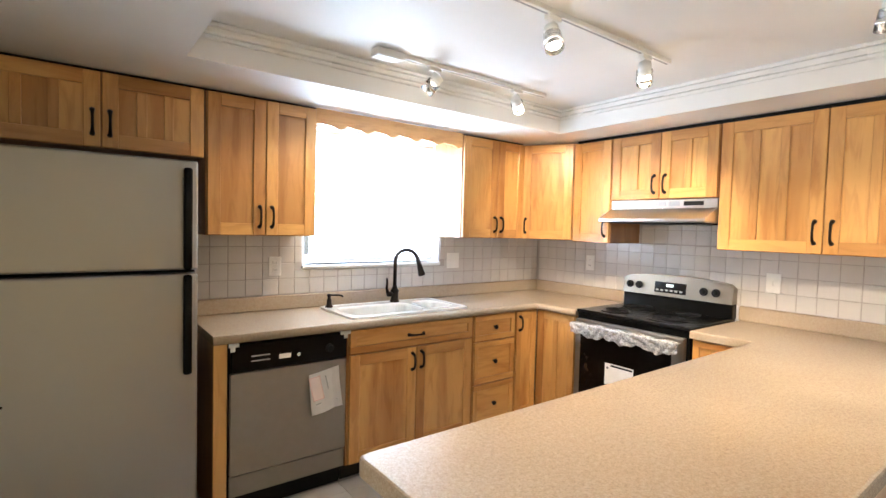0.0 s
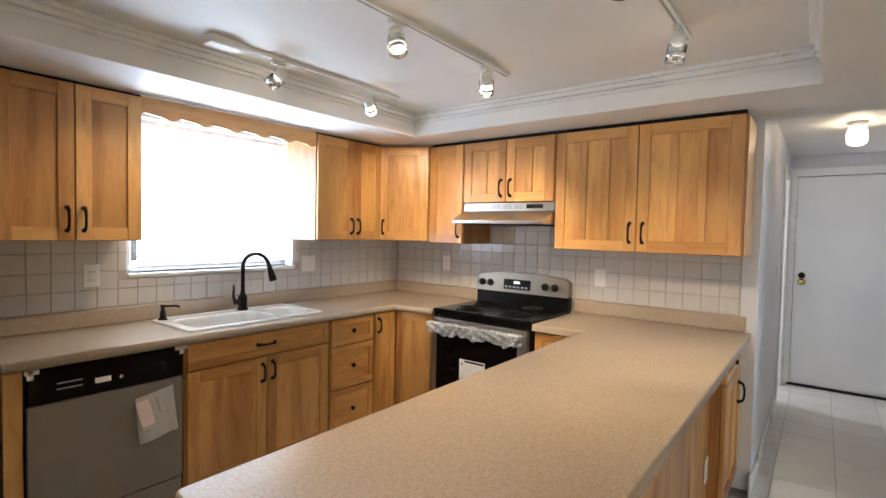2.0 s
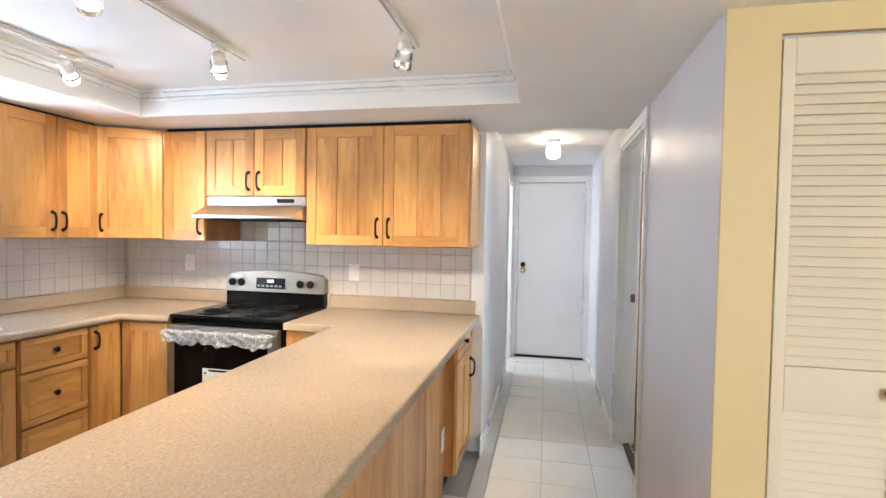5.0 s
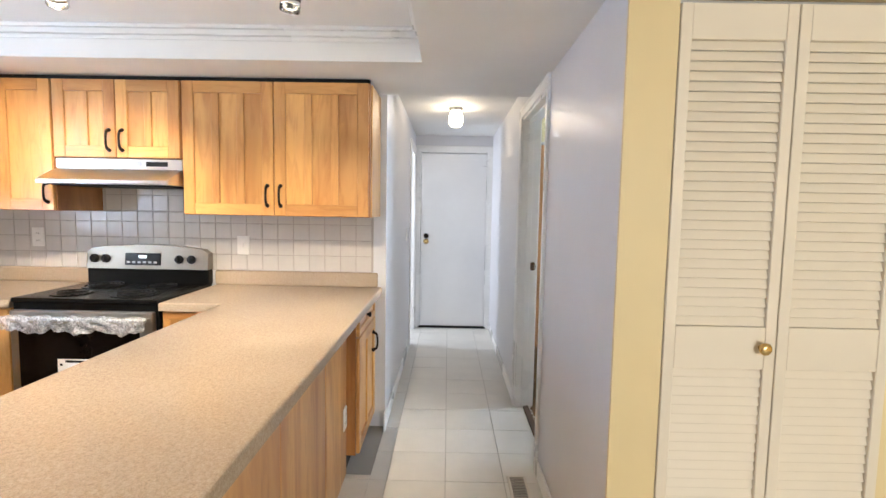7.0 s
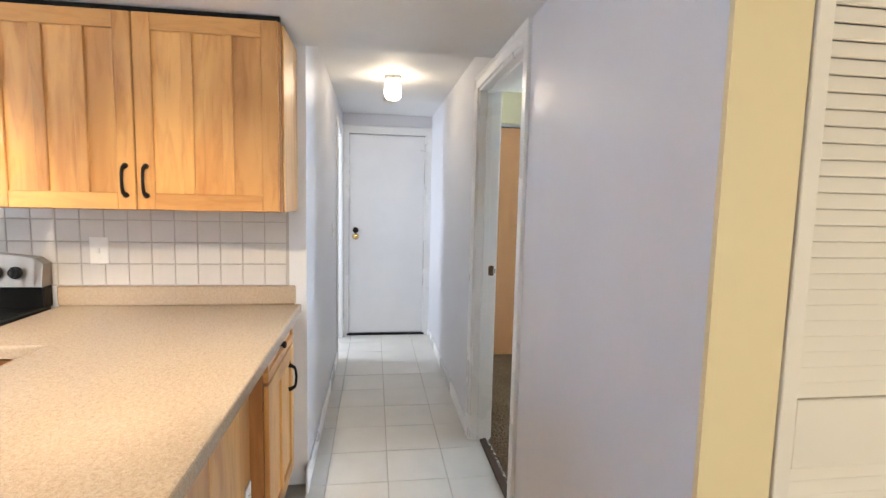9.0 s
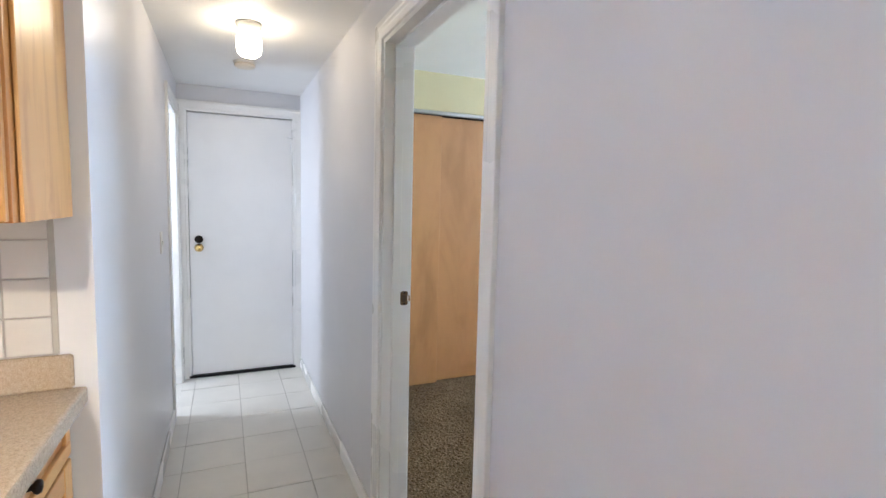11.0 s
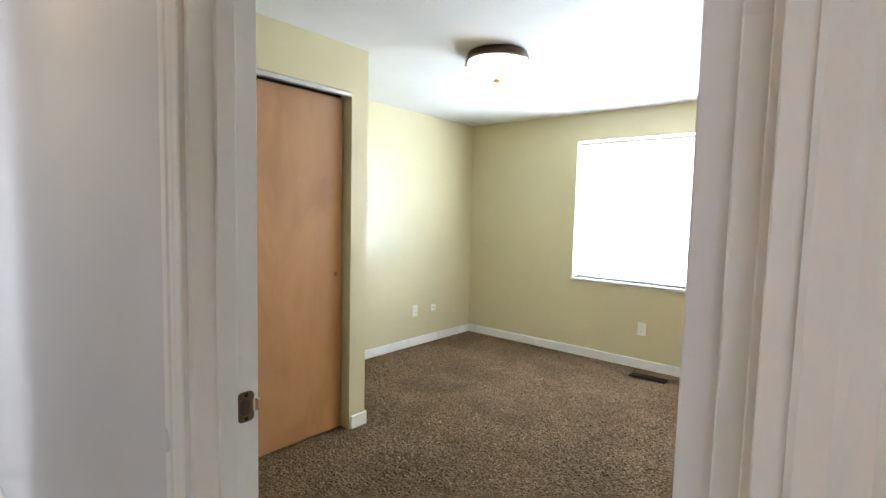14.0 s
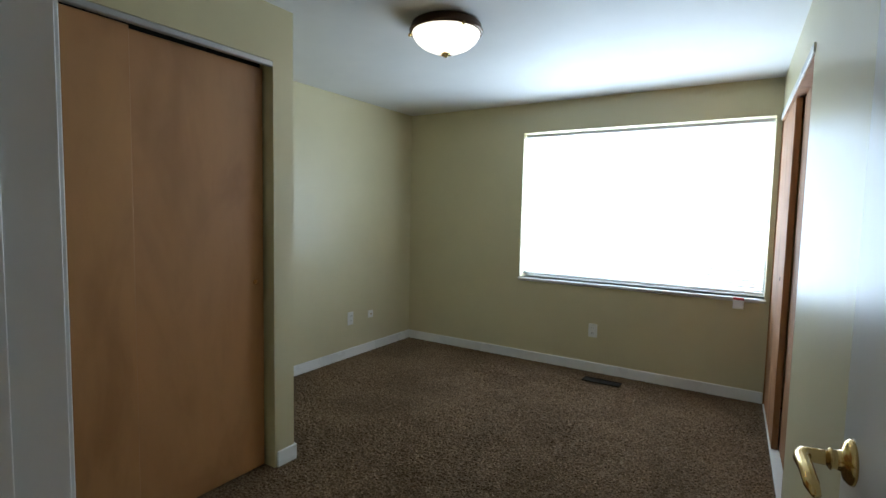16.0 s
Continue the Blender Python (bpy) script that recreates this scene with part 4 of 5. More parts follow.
def sink_shell():
    """One moulded shell: a raised rim round the edge, a deck, and two rounded bowls."""
    bm = bmesh.new()

    def ring(x0, y0, x1, y1, rad, z):
        return [bm.verts.new((x, y, z)) for x, y in rounded_rect(x0, y0, x1, y1, rad, 6)]

    def band(a, b):
        n = len(a)
        for k in range(n):
            bm.faces.new((a[k], a[(k + 1) % n], b[(k + 1) % n], b[k]))
    x0, y0, x1, y1 = SX0 - 0.020, SY0 - 0.020, SX1 + 0.020, SY1 + 0.020
    o1 = ring(x0, y0, x1, y1, 0.035, 0.911)
    o2 = ring(x0 + 0.002, y0 + 0.002, x1 - 0.002, y1 - 0.002, 0.034, 0.922)
    o3 = ring(x0 + 0.012, y0 + 0.012, x1 - 0.012, y1 - 0.012, 0.028, 0.9255)
    o4 = ring(x0 + 0.022, y0 + 0.022, x1 - 0.022, y1 - 0.022, 0.022, 0.922)
    for a, b in ((o1, o2), (o2, o3), (o3, o4)):
        band(a, b)
    loops = [o4]
    for a0, b0, a1, b1, rad, depth in ((SX0 + 0.030, SY0 + 0.026, 1.892, SY1 - 0.080, 0.075, 0.19), (1.926, SY0 + 0.050, SX1 - 0.026, SY1 - 0.080, 0.065, 0.14)):
        rows = []
        for inset, drop, shrink in ((0.0, 0.0, 0.0), (0.006, 0.004, 0.002), (0.010, 0.014, 0.004), (0.018, depth * 0.80, 0.006), (0.030, depth * 0.95, 0.010), (0.055, depth, 0.020)):
            rows.append(ring(a0 + inset, b0 + inset, a1 - inset, b1 - inset, rad - shrink, 0.922 - drop))
        for a, b in zip(rows, rows[1:]):
            band(a, b)
        bm.faces.new(rows[-1])
        loops.append(rows[0])
    edges = [bm.edges.get((lp[k], lp[(k + 1) % len(lp)])) for lp in loops for k in range(len(lp))]
    bmesh.ops.triangle_fill(bm, use_beauty=True, edges=edges)
    bmesh.ops.recalc_face_normals(bm, faces=bm.faces[:])
    return bm


part("basin", sink_shell(), SINK_WHITE, t)
for cx, cy, zb in ((1.63, 2.93, 0.7325), (2.03, 2.95, 0.7825)):
    part("drain", turned(bmesh.new(), [(0.042, 0), (0.042, 0.003), (0.030, 0.004), (0.028, 0.001)], (cx, cy, zb), 20), CHROME, t, "chrome drain")

# pull-down faucet, oil-rubbed bronze
FXC, FYC = 1.852, 3.15
t = thing("kitchen_faucet", (FXC, FYC, 0.921), "dark bronze gooseneck kitchen faucet with pull-down spray", "faucet")
part("base", turned(bmesh.new(), [(0.032, 0), (0.032, 0.010), (0.026, 0.016), (0.027, 0.07), (0.030, 0.078), (0.026, 0.086), (0.017, 0.10), (0.014, 0.12)], (FXC, FYC, 0.921), 20), BRONZE, t, "", True)
d = Vector((0.62, -0.78, 0)).normalized()
arc = [Vector((FXC, FYC, 1.03)), Vector((FXC, FYC, 1.20))]
R = 0.082
for k in range(1, 15):
    a = math.pi * k / 14 * 0.94
    arc.append(Vector((FXC, FYC, 1.20)) + d * (R - R * math.cos(a)) + Vector((0, 0, R * math.sin(a))))
part("neck", tube(bmesh.new(), arc, 0.0125, 12), BRONZE, t, "", True)
e = arc[-1]
dn = (arc[-1] - arc[-2]).normalized()
part("spray_head", tube(bmesh.new(), [e - dn * 0.005, e + dn * 0.03, e + dn * 0.07, e + dn * 0.10, e + dn * 0.108], 0.02, 14, [0.0145, 0.016, 0.021, 0.024, 0.021]), BRONZE, t, "", True)
part("side_body", tube(bmesh.new(), [(FXC, FYC, 0.975), (FXC - 0.055, FYC, 0.980)], 0.018, 12, [0.017, 0.018]), BRONZE, t, "", True)
part("lever", tube(bmesh.new(), [(FXC - 0.052, FYC, 0.985), (FXC - 0.064, FYC, 1.02), (FXC - 0.058, FYC + 0.004, 1.06), (FXC - 0.060, FYC + 0.006, 1.088)], 0.007, 10, [0.013, 0.009, 0.0075, 0.0055]), BRONZE, t, "", True)
SXC = 1.372
t = thing("soap_dispenser", (SXC, 3.15, 0.921), "dark bronze soap dispenser pump beside the sink", "soap dispenser")
part("base", turned(bmesh.new(), [(0.024, 0), (0.024, 0.008), (0.016, 0.014), (0.015, 0.048), (0.010, 0.054), (0.010, 0.070), (0.014, 0.073), (0.012, 0.084), (0.004, 0.086)], (SXC, 3.15, 0.921), 18), BRONZE, t, "", True)
part("spout", tube(bmesh.new(), [(SXC, 3.15, 0.998), (SXC + 0.05, 3.11, 1.0), (SXC + 0.064, 3.098, 0.995), (SXC + 0.067, 3.096, 0.988)], 0.006, 10), BRONZE, t, "", True)

# ---- appliances ----
t = thing("refrigerator", (0.15, 2.95, 0), "grey steel top-freezer fridge with long black handles", "refrigerator")
part("body", boxes(((-0.235, 2.70, 0.03), (0.522, 3.26, 1.700)), bevel=0.006), BLACK_MATT, t, "black side cabinet")
m = SOUTH(-0.235, 2.695)
for nm, z0, z1 in (("freezer_door", 1.228, 1.700), ("fridge_door", 0.10, 1.214)):
    bm = bmesh.new()
    box(bm, (0.0, z0, 0.004), (0.757, z1, 0.066), 0.012, m, 3)
    dr = part(nm, bm, STEEL_V, t)
    part("gasket", boxes(((0.006, z0 + 0.006, -0.004), (0.751, z1 - 0.006, 0.004)), m=m), BLACK_MATT, dr)
    a, b = (z0 + 0.002, z1 - 0.034) if z0 > 1 else (0.775, z1 - 0.004)
    bm = bmesh.new()
    box(bm, (0.696, a, 0.068), (0.730, b, 0.098), 0.010, m, 2)
    part("handle", bm, BLACK, dr, "long black bar handle", True)
    for v in (a + 0.01, b - 0.04):
        part("handle_mount", boxes(((0.700, v, 0.060), (0.726, v + 0.03, 0.075)), bevel=0.002, m=m), BLACK_MATT, dr)
part("badge", turned(bmesh.new(), [(0.014, 0), (0.014, 0.003), (0.011, 0.004)], m @ Vector((0.10, 1.640, 0.066)), 20, m.to_3x3().to_4x4()), CHROME, t, "round chrome badge")
part("lock_hole", turned(bmesh.new(), [(0.005, 0), (0.005, 0.002), (0.003, 0.002)], m @ Vector((0.107, 0.745, 0.066)), 12, m.to_3x3().to_4x4()), BLACK_MATT, t)
part("grille", boxes(((0.01, 0.0, -0.02), (0.747, 0.092, 0.03)), bevel=0.003, m=m), BLACK_MATT, t)

m = SOUTH(0.670, BY)
t = thing("dishwasher", (0.975, 3.0, 0), "silver-grey dishwasher with black control panel", "dishwasher")
part("body", boxes(((0.004, 0.09, -0.54), (0.606, 0.866, -0.004)), m=m), BLACK_MATT, t)
part("door_panel", boxes(((0.006, 0.222, 0.0), (0.604, 0.716, 0.022)), bevel=0.002, m=m), DW_STEEL, t)
cp = part("control_panel", boxes(((0.006, 0.722, 0.0), (0.604, 0.862, 0.028)), bevel=0.005, m=m), BLACK, t, "black control panel")
part("lower_panel", boxes(((0.006, 0.112, -0.004), (0.604, 0.212, 0.012)), bevel=0.002, m=m), DW_STEEL, t)
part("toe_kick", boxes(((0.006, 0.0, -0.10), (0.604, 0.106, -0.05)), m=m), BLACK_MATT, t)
part("dial", turned(bmesh.new(), [(0.024, 0), (0.024, 0.004), (0.018, 0.006), (0.017, 0.016), (0.004, 0.017)], m @ Vector((0.505, 0.785, 0.028)), 20, m.to_3x3().to_4x4()), BLACK_MATT, cp)
part("button", turned(bmesh.new(), [(0.009, 0), (0.009, 0.004), (0.006, 0.005)], m @ Vector((0.335, 0.775, 0.028)), 14, m.to_3x3().to_4x4()), CHROME, cp)
part("label_plate", boxes(((0.235, 0.765, 0.028), (0.295, 0.788, 0.0288)), m=m), PAPER, cp, "white label")
for v in (0.768, 0.792):
    part("print_bar", boxes(((0.10, v, 0.028), (0.19, v + 0.006, 0.0284)), m=m), GREY_PRINT, cp)
for u in (0.004, 0.586):
    part("corner_tape", boxes(((u, 0.826, 0.024), (u + 0.022, 0.866, 0.0295)), ((u - 0.008 if u < 0.1 else u - 0.02, 0.848, 0.024), (u + 0.04, 0.866, 0.0295)), bevel=0.001, m=m), PLASTIC, cp, "white packing tape")
t2 = thing("paper_sheet", m @ Vector((0.49, 0.49, 0.024)), "white paper sheet with pink print hung on the dishwasher", "paper")
bm = bmesh.new()
nx, nz = 8, 10
gv = [[None] * (nz + 1) for _ in range(nx + 1)]
for i in range(nx + 1):
    for k in range(nz + 1):
        s, v = i / nx, k / nz
        gv[i][k] = bm.verts.new(m @ Vector((0.392 + 0.165 * s, 0.455 + 0.20 * v + 0.030 * s, 0.0275 + 0.012 * abs(math.sin(s * 4.2)) * (1.1 - v) + 0.045 * (1 - v) ** 1.5)))
for i in range(nx):
    for k in range(nz):
        bm.faces.new((gv[i][k], gv[i + 1][k], gv[i + 1][k + 1], gv[i][k + 1]))
bmesh.ops.solidify(bm, geom=bm.faces[:], thickness=0.0006)
part("sheet", bm, PAPER, t2)
slope = m @ Matrix.Translation((0, 0.455, 0.078)) @ Matrix.Rotation(radians(-12), 4, "X") @ Matrix.Rotation(radians(9), 4, "Z") @ Matrix.Translation((0, -0.455, 0))
part("print_block", boxes(((0.414, 0.462, 0.0), (0.468, 0.578, 0.0007)), bevel=0.0003, m=slope), PINK_PALE, t2, "pale pink printed form")
for u0, v0, u1, v1 in ((0.412, 0.460, 0.470, 0.463), (0.412, 0.577, 0.470, 0.580), (0.410, 0.460, 0.413, 0.580), (0.468, 0.460, 0.471, 0.580)):
    part("print_line", boxes(((u0, v0, 0.0), (u1, v1, 0.0012)), m=slope), PINK, t2)
for u0, v0, u1, v1 in ((0.500, 0.500, 0.504, 0.570), (0.535, 0.430, 0.551, 0.436), (0.420, 0.440, 0.460, 0.444)):
    part("print_bar", boxes(((u0, v0, 0.0), (u1, v1, 0.0012)), m=slope), GREY_PRINT, t2)

# range
RY0, RY1 = 2.340, 1.592
RW = RY0 - RY1
m = WEST(2.800, RY0)
t = thing("electric_range", (3.1, (RY0 + RY1) / 2, 0), "black and steel electric coil range with back panel", "range")
part("body", boxes(((0.0, 0.03, -0.575), (RW, 0.898, -0.002)), bevel=0.003, m=m), BLACK, t)
top = part("cooktop", boxes(((-0.002, 0.899, -0.575), (RW + 0.002, 0.922, 0.014)), bevel=0.006, m=m), BLACK, t, "black enamel cooktop")
for u, w, r in ((0.20, -0.14, 0.075), (0.54, -0.15, 0.095), (0.20, -0.40, 0.095), (0.54, -0.40, 0.075)):
    c = m @ Vector((u, 0.922, w))
    bw = part("drip_bowl", turned(bmesh.new(), [(r + 0.022, 0), (r + 0.022, 0.004), (r + 0.012, 0.005), (r, 0.001), (0.02, 0.0005)], c, 28), BLACK, top, "black drip bowl")
    pts = [c + Vector((math.cos(a) * q, math.sin(a) * q, 0.010)) for a, q in ((k * 2 * math.pi / 22, 0.014 + (r - 0.014) * k / 88) for k in range(89))]
    part("coil", tube(bmesh.new(), pts, 0.0042, 6), BLACK_MATT, top, "coiled heating element")
dr = part("oven_door", boxes(((0.010, 0.235, 0.0), (RW - 0.010, 0.862, 0.036)), bevel=0.005, m=m), STEEL, t, "steel-framed oven door")
part("oven_glass", boxes(((0.055, 0.315, 0.036), (RW - 0.075, 0.800, 0.0385)), bevel=0.001, m=m), DARK_GLASS, dr, "dark oven glass")
part("storage_drawer", boxes(((0.010, 0.045, 0.0), (RW - 0.010, 0.228, 0.030)), bevel=0.004, m=m), STEEL, t, "steel storage drawer")
bm = tube(bmesh.new(), [m @ Vector(p) for p in ((0.05, 0.822, 0.036), (0.05, 0.822, 0.075), (0.07, 0.822, 0.085), (RW - 0.07, 0.822, 0.085), (RW - 0.05, 0.822, 0.075), (RW - 0.05, 0.822, 0.036))], 0.012, 10)
part("handle", bm, STEEL, dr, "steel oven handle", True)
# crumpled film draped over the handle
bm = bmesh.new()
rng = random.Random(4)
NU, NV = 90, 10
grid = []
for i in range(NU + 1):
    f = i / NU
    hem = 0.768 + 0.010 * math.sin(f * 21.0) + 0.006 * math.sin(f * 57.0 + 1.0)
    line = []
    for k in range(NV + 1):
        v = k / NV
        if v < 0.3:
            z, out = 0.842 + 0.004 * math.sin(f * 30), 0.050 + 0.045 * v / 0.3
        else:
            q = (v - 0.3) / 0.7
            z, out = 0.842 + (hem - 0.842) * q, 0.101 - 0.010 * q
        fold = 0.005 * math.sin(f * 62.0 + 3.0 * math.sin(v * 5 + f * 9)) + 0.003 * (rng.random() - 0.5)
        line.append(bm.verts.new(m @ Vector((0.014 + (RW - 0.030) * f + 0.004 * (rng.random() - 0.5), z + 0.004 * (rng.random() - 0.5), out + fold * (0.3 + v)))))
    grid.append(line)
for a, b in zip(grid, grid[1:]):
    for k in range(NV):
        bm.faces.new((a[k], b[k], b[k + 1], a[k + 1]))
fm, nt, bs = material("crumpled_clear_film")
bs.inputs["Base Color"].default_value = (0.80, 0.83, 0.88, 1)
bs.inputs["Roughness"].default_value = 0.10
cn = node(nt, "ShaderNodeTexNoise", Scale=55.0, Detail=4.0, Distortion=1.5)
nt.links.new(coords(nt, (1, 1, 1), False).outputs[0], cn.inputs["Vector"])
ca = ramp(nt, [(0.36, (0.30, 0.30, 0.30)), (0.52, (0.50, 0.50, 0.50)), (0.64, (0.80, 0.80, 0.80))])
nt.links.new(cn.outputs[0], ca.inputs[0])
nt.links.new(ca.outputs[0], bs.inputs["Alpha"])
bump(nt, bs, cn.outputs[0], 0.35, 0.004)
part("packing_film", bm, fm, dr, "crumpled clear packing film", True)
part("sticker", boxes(((0.250, 0.482, 0.0386), (0.446, 0.618, 0.0394)), m=m), PAPER, dr, "white paper label")
part("sticker_print", boxes(((0.29, 0.600, 0.0395), (0.44, 0.612, 0.0399)), ((0.262, 0.583, 0.0395), (0.275, 0.594, 0.0399)), m=m), BLACK_MATT, dr)
# back panel with arched top
bm = bmesh.new()
n = 24
cols = []
for i in range(n + 1):
    f = i / n
    zt = 1.128 + 0.030 * (1 - (2 * f - 1) ** 2) - (0.02 if i in (0, n) else 0)
    cols.append([bm.verts.new(m @ Vector((RW * f, z, w))) for z, w in ((1.010, -0.520), (zt, -0.535), (zt, -0.590), (1.010, -0.590))])
for a, b in zip(cols, cols[1:]):
    for k in range(4):
        bm.faces.new((a[k], b[k], b[(k + 1) % 4], a[(k + 1) % 4]))
bm.faces.new(cols[0][::-1])
bm.faces.new(cols[-1])
bmesh.ops.recalc_face_normals(bm, faces=bm.faces[:])
bp = part("control_panel", bm, PANEL_STEEL, t, "brushed steel control panel")
part("back_riser", boxes(((0.0, 0.915, -0.590), (RW, 1.010, -0.530)), bevel=0.004, m=m), BLACK, t, "black back riser")
tilt = m @ Matrix.Translation((0, 1.075, -0.526)) @ Matrix.Rotation(radians(-7), 4, 'X')
part("display", boxes(((0.240, -0.042, -0.004), (0.460, 0.032, 0.003)), bevel=0.002, m=tilt), BLACK, bp, "black clock display")
part("clock", boxes(((0.325, 0.002, 0.0028), (0.372, 0.018, 0.0036)), m=tilt), DISPLAY, bp, "lit clock digits")
part("display_keys", boxes(*[((0.252 + 0.033 * k, -0.030, 0.0028), (0.272 + 0.033 * k, -0.018, 0.0034)) for k in range(6)], m=tilt), GREY_PRINT, bp)
for u in (0.055, 0.125, 0.575, 0.650):
    kb = part("knob", turned(bmesh.new(), [(0.026, 0), (0.026, 0.006), (0.021, 0.010), (0.019, 0.024), (0.004, 0.025)], tilt @ Vector((u, -0.004, 0.001)), 20, tilt.to_3x3().to_4x4()), BLACK_MATT, bp, "black control knob")
    part("grip", boxes(((u - 0.005, -0.026, 0.020), (u + 0.005, 0.020, 0.032)), bevel=0.002, m=tilt), BLACK_MATT, kb)

# range hood
m = WEST(UX, 2.284)
t = thing("range_hood", (3.1, 1.93, 1.50), "stainless steel range hood under the cabinet", "range hood")
w = 0.700
bm = bmesh.new()
prof = [(-0.005, 1.652), (-0.005, 1.596), (0.025, 1.590), (0.145, 1.532), (0.150, 1.508), (0.140, 1.508), (-0.36, 1.508), (-0.36, 1.652)]
ends = [[bm.verts.new(m @ Vector((u0, z, ww))) for ww, z in prof] for u0 in (0.002, w - 0.002)]
k = len(prof)
for i in range(k):
    bm.faces.new((ends[0][i], ends[0][(i + 1) % k], ends[1][(i + 1) % k], ends[1][i]))
bm.faces.new(ends[0][::-1])
bm.faces.new(ends[1])
bmesh.ops.recalc_face_normals(bm, faces=bm.faces[:])
part("shell", bm, HOOD_STEEL, t)
part("front_band", boxes(((0.002, 1.600, -0.004), (w - 0.002, 1.650, 0.004)), bevel=0.001, m=m), HOOD_STEEL, t)
for k in range(3):
    v = part("vent_slot", boxes(((0.235 + 0.085 * k, 1.611, 0.004), (0.305 + 0.085 * k, 1.641, 0.0048)), bevel=0.0004, m=m), GREY_PRINT, t, "recessed vent grille")
    for q in range(4):
        part("fin", boxes(((0.237 + 0.085 * k, 1.614 + 0.007 * q, 0.0048), (0.303 + 0.085 * k, 1.6175 + 0.007 * q, 0.0062)), m=m), ALU, v)
part("visor_lip", boxes(((0.004, 1.509, 0.143), (w - 0.004, 1.531, 0.153)), bevel=0.004, m=m), HOOD_STEEL, t)
part("switch_panel", boxes(((0.50, 1.612, 0.004), (0.62, 1.638, 0.006)), bevel=0.001, m=m), BLACK_MATT, t, "black switch panel")
part("grease_filter", boxes(((0.05, 1.500, -0.32), (w - 0.05, 1.507, 0.10)), m=m), BLACK_MATT, t)


# ---- fixtures ----
def cover_plate(name, m, w, h, kind, label):
    t = thing(name, m.translation, label, "outlet" if kind == "outlet" else "switch" if kind == "switch" else "wall plate")
    part("plate", boxes(((-w / 2, -h / 2, 0.0), (w / 2, h / 2, 0.006)), bevel=0.002, m=m), PLASTIC, t)
    if kind == "outlet":
        for v in (-0.022, 0.022):
            part("socket", boxes(((-0.016, v - 0.014, 0.006), (0.016, v + 0.014, 0.0085)), bevel=0.002, m=m), PLASTIC, t)
            part("slot", boxes(((-0.008, v - 0.005, 0.0085), (-0.006, v + 0.006, 0.0090)), ((0.006, v - 0.005, 0.0085), (0.008, v + 0.006, 0.0090)), m=m), BLACK_MATT, t)
    elif kind == "switch":
        for u in ([0.0] if w < 0.09 else [-0.024, 0.024]):
            part("toggle", boxes(((u - 0.005, -0.012, 0.006), (u + 0.005, 0.012, 0.013)), bevel=0.002, m=m), PLASTIC, t)
    elif kind == "jack":
        part("jack", turned(bmesh.new(), [(0.007, 0), (0.007, 0.006), (0.003, 0.007)], m @ Vector((0, 0, 0.006)), 12, m.to_3x3().to_4x4()), BRASS, t)


cover_plate("wall_outlet", SOUTH(1.068, KN - 0.009, 1.178), 0.075, 0.118, "outlet", "white outlet on the tiled wall beside the window")
cover_plate("wall_switch", SOUTH(2.448, KN - 0.009, 1.188), 0.118, 0.118, "switch", "white double switch on the tiled wall")
cover_plate("wall_outlet", WEST(KE - 0.009, 1.405, 1.160), 0.078, 0.118, "switch", "white switch on the tiled wall beside the range")
cover_plate("wall_outlet", WEST(KE - 0.009, 2.70, 1.190), 0.078, 0.118, "outlet", "white outlet on the tiled wall near the corner")
cover_plate("wall_outlet", SOUTH(2.78, 0.637, 0.33), 0.070, 0.115, "outlet", "beige outlet on the peninsula back")
cover_plate("wall_switch", SOUTH(4.90, CN, 1.165), 0.075, 0.118, "switch", "white switch on the corridor wall")
cover_plate("wall_outlet", NORTH(4.375, BS, 0.365), 0.075, 0.118, "outlet", "white outlet below the bedroom window")
cover_plate("wall_outlet", WEST(BE, -3.65, 0.365), 0.075, 0.118, "outlet", "khaki-painted outlet on the bedroom wall")
cover_plate("cable_plate", WEST(BE, -3.93, 0.362), 0.070, 0.070, "jack", "small cable wall plate in the bedroom")

# floor registers
def register(name, x0, y0, x1, y1, z, label, mat):
    t = thing(name, ((x0 + x1) / 2, (y0 + y1) / 2, z), label, "floor vent")
    f = 0.014
    part("frame", boxes(((x0, y0, z), (x1, y0 + f, z + 0.006)), ((x0, y1 - f, z), (x1, y1, z + 0.006)), ((x0, y0 + f, z), (x0 + f, y1 - f, z + 0.006)), ((x1 - f, y0 + f, z), (x1, y1 - f, z + 0.006)), bevel=0.001), mat, t)
    part("duct", boxes(((x0 + f, y0 + f, z + 0.0004), (x1 - f, y1 - f, z + 0.0015))), BLACK_MATT, t)
    k = x0 + f + 0.008
    while k < x1 - f - 0.006:
        part("fin", boxes(((k, y0 + f, z + 0.0015), (k + 0.004, y1 - f, z + 0.005))), mat, t)
        k += 0.014


register("floor_register", 4.07, -4.375, 4.37, -4.265, 0.010, "brown metal floor vent in the carpet below the window", plain("brown_register", (0.0195, 0.013, 0.009), 0.7))
register("floor_register", 2.55, -0.31, 2.85, -0.21, 0.0, "cream metal floor vent in the tile floor", plain("cream_register", (0.62, 0.58, 0.52), 0.4))


